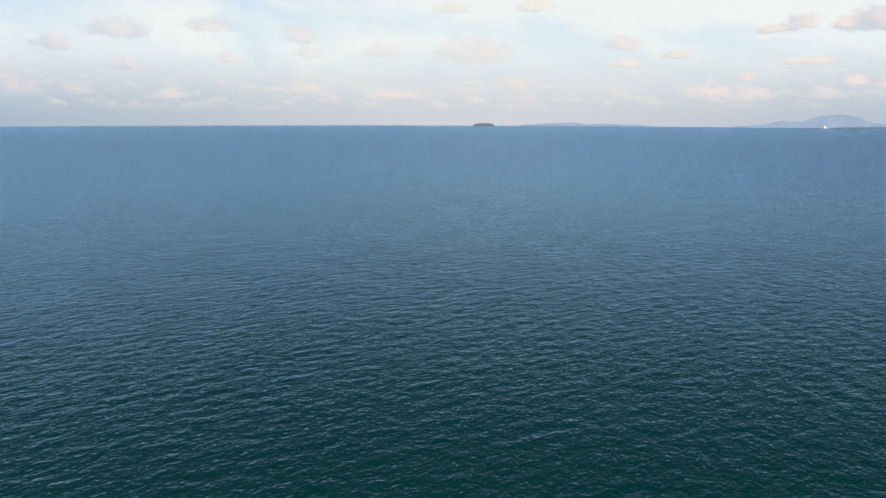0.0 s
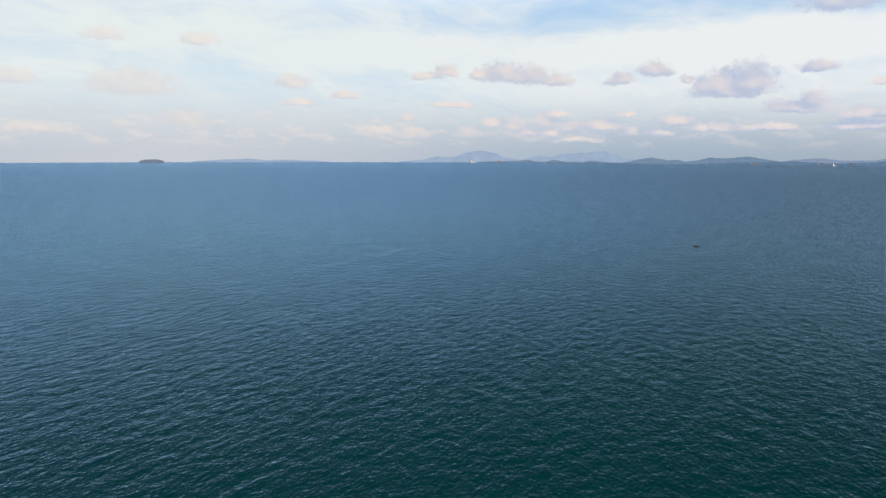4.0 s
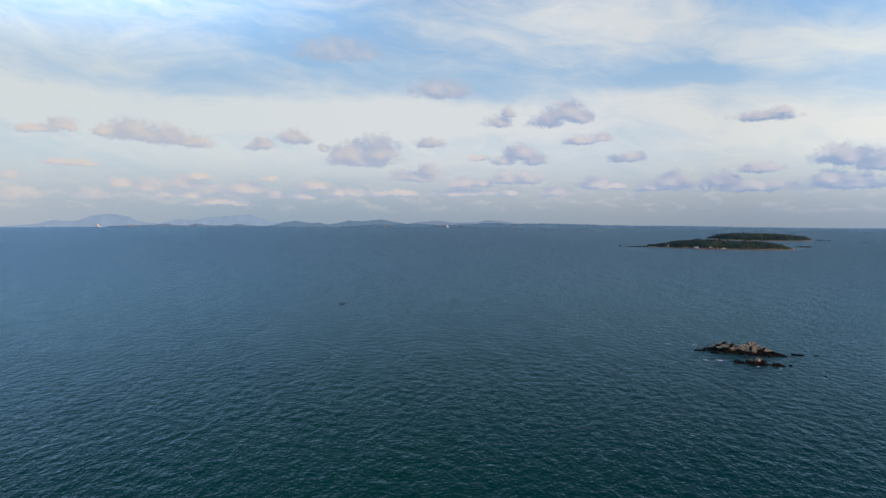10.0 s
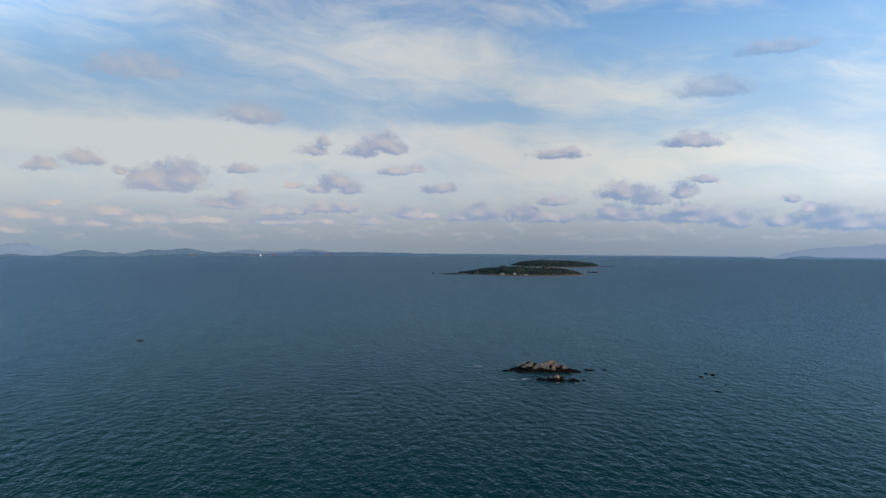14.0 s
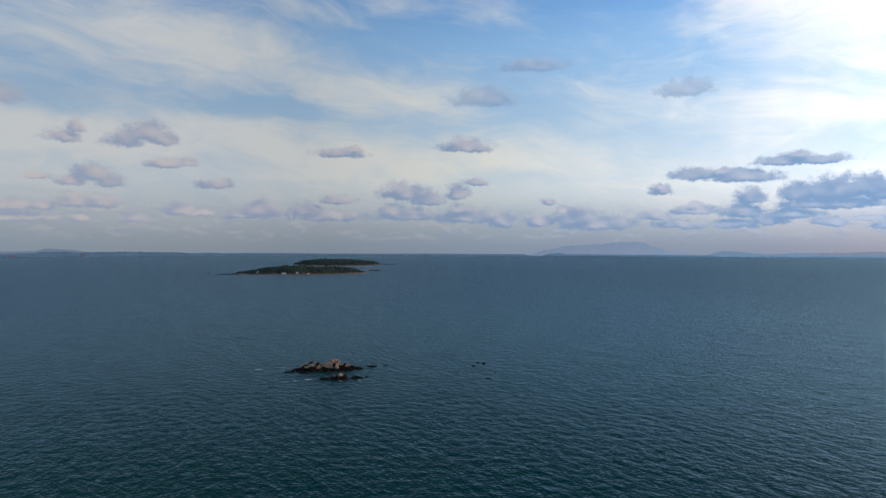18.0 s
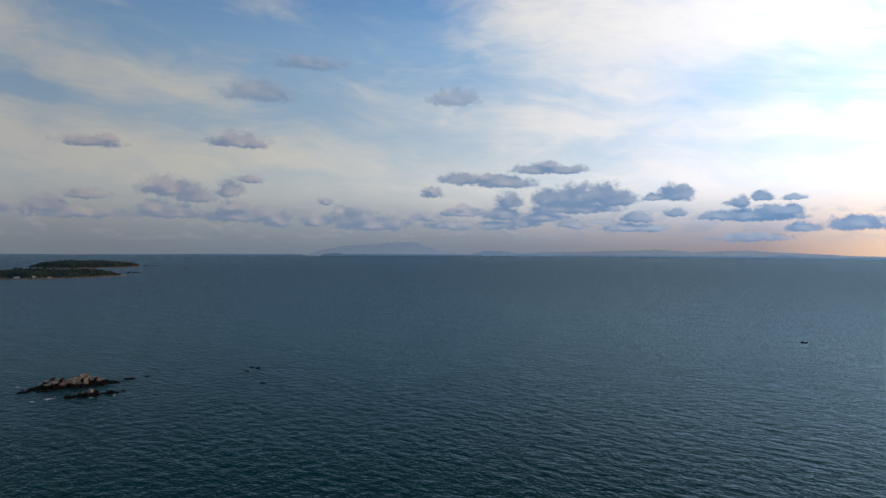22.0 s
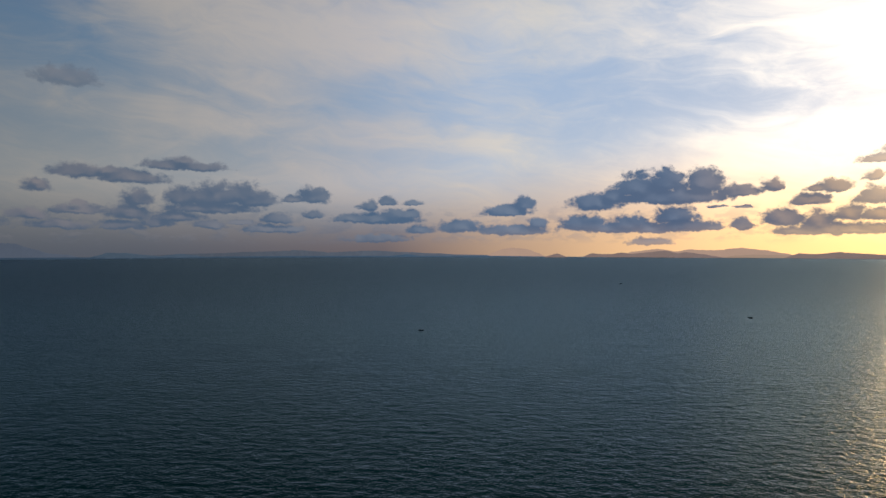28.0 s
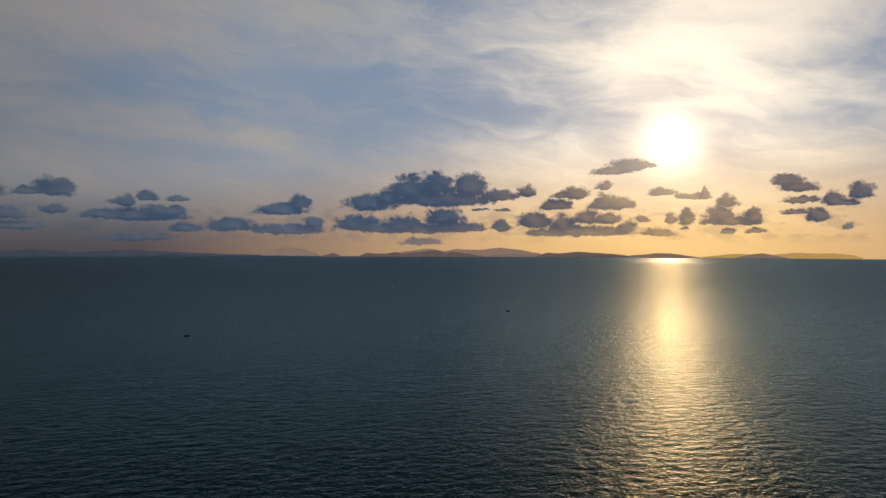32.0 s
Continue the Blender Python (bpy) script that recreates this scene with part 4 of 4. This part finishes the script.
# ---- the two wooded islands ----


def clump_shapes(count, seed):
    shapes = []
    for i in range(count):
        bm = bmesh.new()
        bmesh.ops.create_icosphere(bm, subdivisions=2, radius=1.0)
        for v in bm.verts:
            v.co *= 1 + 0.45 * fbm(v.co.x * 1.9 + i * 5, v.co.y * 1.9 + seed, v.co.z * 1.9, 3)
        bm.verts.index_update()
        co = np.array([v.co[:] for v in bm.verts])
        fa = np.array([[v.index for v in f.verts] for f in bm.faces])
        bm.free()
        shapes.append((co, fa))
    return shapes


CLUMPS = clump_shapes(6, 17)


def joined(name, pieces, mat):
    """One mesh of many pieces: (vertices, faces) arrays."""
    at, vs, fs = 0, [], []
    for co, fa in pieces:
        vs.append(co)
        fs.append(fa + at)
        at += len(co)
    vs, fs = np.vstack(vs), np.vstack(fs)
    me = bpy.data.meshes.new(name)
    me.from_pydata(vs.tolist(), [], fs.tolist())
    me.materials.append(mat)
    return new(name, me)


def wooded_island(label, spot, half_length, half_depth, hill, trees, seed, tree_size):
    """Low hill with a pale shore, loose shore rocks and closed woods. hill: (share of the length, height)."""
    rng = random.Random(seed)
    ns, nd = 110, 44

    def coast(s):
        q = s / half_length
        return half_depth * math.sqrt(max(0.0, 1 - q * q)) * (1 + 0.22 * fbm(s * 0.012, seed, 1)) + 1

    def ground(s, d):
        c = coast(s)
        q = min(1.3, abs(d) / c)
        h = curve_at(hill, 0.5 + 0.5 * s / half_length)
        z = (h + 1.5) * (1 - q ** 2.4) + 1.2 * fbm(s * 0.02, d * 0.02, seed)
        return z if q < 1 else min(z, 0.9 - 6 * (q - 1))

    verts, faces = [], []
    for i in range(ns + 1):
        for j in range(nd + 1):
            s = half_length * (2 * i / ns - 1)
            d = (half_depth * 1.25) * (2 * j / nd - 1)
            edge = i in (0, ns) or j in (0, nd)
            verts.append(spot.at(s, d, -2.0 if edge else max(-2.0, ground(s, d))))
    for i in range(ns):
        for j in range(nd):
            a = i * (nd + 1) + j
            faces.append((a, a + nd + 1, a + nd + 2, a + 1))
    ob = mesh_object("island", verts, faces, EARTH, smooth=True)
    ob.data.materials.append(SAND)
    for f in ob.data.polygons:
        f.material_index = 1 if max(ob.data.vertices[v].co.z for v in f.vertices) < 2.4 and fbm(f.center.x * 0.04, f.center.y * 0.04, seed) > 0.0 else 0
    tagged(ob, label, "island", "islands in the bay")
    pieces = []
    while len(pieces) < trees:
        s, d = rng.uniform(-1, 1) * half_length, rng.uniform(-1, 1) * half_depth * 1.2
        z = ground(s, d)
        shore = 2.4 + 1.9 * fbm(s * 0.03, d * 0.03, seed + 4)
        if z < shore:
            continue
        co, fa = rng.choice(CLUMPS)
        a = rng.uniform(0, 6.28)
        k = tree_size * rng.uniform(0.6, 1.15) * (1.35 if rng.random() < 0.07 else 1)
        k *= 0.4 + 0.6 * min(1, (z - 1.5) / 7)
        c, n = math.cos(a), math.sin(a)
        turn = np.array([[c, n, 0], [-n, c, 0], [0, 0, 1]])
        pieces.append((co @ turn * np.array([k, k, k * rng.uniform(0.8, 1.3)]) + np.array(spot.at(s, d, z + k * 0.55)), fa))
    woods = joined("woods", pieces, LEAF)
    tagged(woods, "dense dark green woods covering the island", "woods", kind="stuff")
    rocks = []
    for _ in range(260):
        s = rng.uniform(-1.02, 1.02) * half_length
        d = -coast(s) * rng.uniform(0.93, 1.07) if rng.random() < 0.8 else coast(s) * rng.uniform(0.95, 1.1)
        co, fa = rng.choice(CLUMPS[:4])
        k = rng.uniform(0.5, 1.0) ** 2 * 3.0
        rocks.append((co * np.array([k * 1.4, k * 1.2, k * 0.7]) + np.array(spot.at(s, d, 0.2)), fa))
    shore = joined("shore_rocks", rocks, SHORE_ROCK)
    tagged(shore, "scattered dark and tan rocks along the shore", "rocks", kind="stuff")


near_isle = Spot(81.75, 1850)
wooded_island("low wooded island with a pale rocky shore", near_isle, 182, 104,
              [(0, 0.2), (0.06, 1.5), (0.12, 3.6), (0.2, 7.5), (0.32, 12), (0.46, 13.5), (0.6, 10.5), (0.68, 10), (0.78, 11), (0.88, 7.5), (0.95, 2), (1, 0)], 3000, 61, 3.6)
far_isle = Spot(84.75, 2680)
wooded_island("long wooded island farther out", far_isle, 176, 225,
                           [(0, 0.6), (0.05, 4), (0.13, 9), (0.34, 13), (0.48, 12), (0.7, 11), (0.83, 7), (0.92, 5), (1, 0.3)], 3600, 62, 4.0)


def reef(label, spot, points, seed):
    rng = random.Random(seed)
    base = new("reef")
    for s, d, size in points:
        boulder(base, spot, s, d, size * 0.1, size, rng, 0.4)
    return tagged(base, label, "reef", "reefs by the islands")


reef("thin rocky spit running out from the island", Spot(75.6, 1812), [(-30, 5, 3), (-22, 3, 4.5), (-13, 2, 5), (-4, 0, 5.5), (6, -3, 6), (15, -5, 6), (24, -8, 6)], 71)
reef("single dark rock off the spit", Spot(74.0, 1850), [(0, 0, 3.2)], 72)
reef("flat dark reef between the islands", Spot(88.0, 2020), [(-14, 8, 5), (-6, 4, 6), (3, -4, 7), (10, -8, 5), (16, 0, 4)], 73)
reef("pale rocks off the island's point", Spot(89.2, 2640), [(-14, 0, 6), (-4, 0, 5), (8, 4, 4), (22, 2, 4)], 74)
reef("small dark rock in open water", Spot(91.9, 2470), [(0, 0, 4.0), (8, 2, 2.5)], 75)


def house(name, label, spot, s, d, z, wide, deep, high, roof_high, roof_mat, wall_mat=WHITE, windows=2, group=""):
    """A small building with a pitched roof, door and windows, facing the drone."""
    base = new(name)
    base.matrix_basis = Matrix.Translation(spot.at(s, d, z)) @ Matrix.Rotation(-radians(spot.az), 4, "Z")
    bm = bmesh.new()
    bmesh.ops.create_cube(bm, size=1, matrix=Matrix.Translation((0, 0, high / 2)) @ Matrix.Diagonal((wide, deep, high, 1)))
    part("wall", bm, wall_mat, base)
    bm = bmesh.new()
    w, p = wide / 2 + 0.5, deep / 2 + 0.5
    pts = [bm.verts.new(v) for v in ((-w, -p, high), (w, -p, high), (w, p, high), (-w, p, high), (-w * 0.9, 0, high + roof_high), (w * 0.9, 0, high + roof_high))]
    for f in ((0, 1, 5, 4), (2, 3, 4, 5), (1, 2, 5), (3, 0, 4), (0, 3, 2, 1)):
        bm.faces.new([pts[i] for i in f])
    part("roof", bm, roof_mat, base)
    for i in range(windows):
        bm = bmesh.new()
        x = (i + 0.5) / windows * wide - wide / 2
        door = i == windows // 2
        hh = min(2.1, high * 0.7) if door else min(1.3, high * 0.4)
        zz = hh / 2 + (0.02 if door else high * 0.4)
        bmesh.ops.create_cube(bm, size=1, matrix=Matrix.Translation((x, -deep / 2 - 0.02, zz)) @ Matrix.Diagonal((min(1.2, wide / windows * 0.5), 0.12, hh, 1)))
        part("door" if door else "window", bm, DARK, base)
    return tagged(base, label, "house", group)


house("house", "small white house by the island shore", near_isle, -15, -97, 2.0, 6.5, 5, 4.2, 1.6, GREY_ROOF, WHITE, 3, "houses on the island")
house("house", "low house with a grey roof on the shore", near_isle, -48, -92, 2.2, 11, 6, 2.8, 1.6, GREY_ROOF, WHITE, 3, "houses on the island")
house("house", "small hut with a pale wall among trees", near_isle, -118, -60, 4.5, 5, 4, 3.0, 1.4, ROOF, WHITE, 2, "houses on the island")
house("house", "low pale shed on the shore", near_isle, 16, -98, 1.8, 8, 4, 2.4, 1.0, ROOF, WHITE, 2, "houses on the island")
house("house", "small pale hut on the wooded slope", far_isle, -100, -68, 6.5, 6, 5, 4.0, 1.5, ROOF, WHITE, 2, "houses on the island")

# buildings on the far coast
for az, r, wide, high, roof_mat in ((32.65, 4886, 26, 9, GREY_ROOF), (35.45, 4886, 14, 9, GREY_ROOF), (36.85, 4886, 16, 7, GREY_ROOF),
                                    (37.4, 4886, 12, 10, GREY_ROOF), (38.35, 4886, 14, 8, GREY_ROOF), (53.55, 4742, 52, 7, GREY_ROOF),
                                    (58.05, 4742, 22, 8, GREY_ROOF), (58.5, 4742, 14, 7, GREY_ROOF), (60.05, 4742, 14, 11, GREY_ROOF), (60.35, 4742, 10, 6, GREY_ROOF),
                                    (64.75, 4742, 30, 11, GREY_ROOF)):
    house("house", "white building on the far shore", Spot(az, r), 0, 0, 1.0, wide, 14, high, 3, roof_mat, PALE, max(2, int(wide / 7)), "buildings on the far coast")


def tower(label, az, r, wide, high):
    base = new("tower")
    spot = Spot(az, r)
    base.matrix_basis = Matrix.Translation(spot.at(0, 0, 1.0)) @ Matrix.Rotation(-radians(az), 4, "Z")
    bm = bmesh.new()
    bmesh.ops.create_cone(bm, cap_ends=True, segments=14, radius1=wide / 2, radius2=wide * 0.36, depth=high, matrix=Matrix.Translation((0, 0, high / 2)))
    part("shaft", bm, WHITE, base)
    bm = bmesh.new()
    bmesh.ops.create_cone(bm, cap_ends=True, segments=14, radius1=wide * 0.46, radius2=wide * 0.46, depth=1.2, matrix=Matrix.Translation((0, 0, high + 0.6)))
    part("gallery", bm, GREY_ROOF, base)
    bm = bmesh.new()
    bmesh.ops.create_cone(bm, cap_ends=True, segments=14, radius1=wide * 0.3, radius2=0.1, depth=wide * 0.5, matrix=Matrix.Translation((0, 0, high + 1.2 + wide * 0.25)))
    part("cap", bm, WHITE, base)
    bm = bmesh.new()
    bmesh.ops.create_cube(bm, size=1, matrix=Matrix.Translation((wide * 0.8, 0, high * 0.16)) @ Matrix.Diagonal((wide * 1.6, wide, high * 0.32, 1)))
    part("annex", bm, WHITE, base)
    return tagged(base, label, "tower", "buildings on the far coast")


tower("tall white tower on the far coast", 30.3, 4880, 12, 17)
tower("slim white tower above the far shore", 58.95, 4742, 8, 13)


# ---- fishing boats ----


def fishing_boat(label, az, r, heading, length=5.2, cabin=True, mast=False):
    """A small open wooden boat with a raised bow, canopy and stern engine."""
    base = new("fishing_boat")
    base.matrix_basis = Matrix.Translation(polar(az, r, 0.08)) @ Matrix.Rotation(-radians(heading), 4, "Z")
    k = length / 5.2
    stations = [(-2.6, 0.55, 0.62, 0.05), (-1.9, 0.72, 0.58, -0.12), (-0.8, 0.82, 0.56, -0.2), (0.4, 0.80, 0.60, -0.2), (1.5, 0.6, 0.74, -0.12), (2.2, 0.34, 0.98, 0.08), (2.65, 0.05, 1.30, 0.45)]
    bm = bmesh.new()
    loops = []
    for y, w, top, keel in stations:
        ring = [(-w, top), (-w * 0.86, top * 0.45 + keel * 0.55), (-w * 0.4, keel), (w * 0.4, keel), (w * 0.86, top * 0.45 + keel * 0.55), (w, top),
                (w - 0.09 * min(1, w * 2), top), (w * 0.72, top * 0.45 + keel * 0.55 + 0.06), (0, keel + 0.12), (-w * 0.72, top * 0.45 + keel * 0.55 + 0.06), (-w + 0.09 * min(1, w * 2), top)]
        loops.append([bm.verts.new((x * k, y * k, z * k)) for x, z in ring])
    for a, b in zip(loops, loops[1:]):
        for i in range(len(a)):
            j = (i + 1) % len(a)
            bm.faces.new((a[i], a[j], b[j], b[i]))
    bm.faces.new(loops[0])
    bm.faces.new(list(reversed(loops[-1])))
    bmesh.ops.recalc_face_normals(bm, faces=bm.faces)
    part("hull", bm, DARK_PAINT, base, "dark painted plank hull")

    def box(name, x, y, z, w, d, h, mat, parent=base):
        b = bmesh.new()
        bmesh.ops.create_cube(b, size=1, matrix=Matrix.Translation((x * k, y * k, z * k)) @ Matrix.Diagonal((w * k, d * k, h * k, 1)))
        bmesh.ops.bevel(b, geom=b.edges[:], offset=min(w, d, h) * k * 0.15, segments=1, affect="EDGES")
        return part(name, b, mat, parent)

    for y in (-1.4, -0.2, 1.1):
        box("thwart", 0, y, 0.42, 1.25, 0.22, 0.05, BOAT_WOOD)
    box("stem_post", 0, 2.62, 1.35, 0.08, 0.12, 0.5, BOAT_WOOD)
    engine = box("engine", 0, -2.3, 0.82, 0.34, 0.5, 0.4, DARK)
    box("engine_shaft", 0, -3.1, 0.6, 0.06, 1.3, 0.06, DARK, engine)
    box("propeller", 0, -3.72, 0.52, 0.3, 0.05, 0.1, DARK, engine)
    if cabin:
        for x in (-0.6, 0.6):
            for y in (-1.5, 0.1):
                box("post", x, y, 1.05, 0.06, 0.06, 1.0, BOAT_WOOD)
        box("canopy", 0, -0.7, 1.58, 1.5, 2.0, 0.1, TARP)
        house_box = box("wheelhouse", 0, -0.9, 0.9, 1.0, 0.9, 0.9, BOAT_BLUE)
        for x in (-0.25, 0.25):
            box("window", x, -0.44, 1.1, 0.36, 0.05, 0.3, DARK, house_box)
    if mast:
        box("mast", 0, 0.5, 1.6, 0.07, 0.07, 2.2, BOAT_WOOD)
    return tagged(base, label, "boat", "fishing boats")


fishing_boat("small dark fishing boat with a thin mast", 49.6, 586, 135, 5.2, True, True)
fishing_boat("dark fishing boat with a canopy astern", 143.25, 610, 232, 5.0)
fishing_boat("dark fishing boat drifting alone", 170.8, 790, 75, 4.8)
fishing_boat("tiny far fishing boat", 160.7, 1425, 250, 5.0)
fishing_boat("larger far fishing boat off the coast", 54.5, 4150, 140, 13.0, True, True)
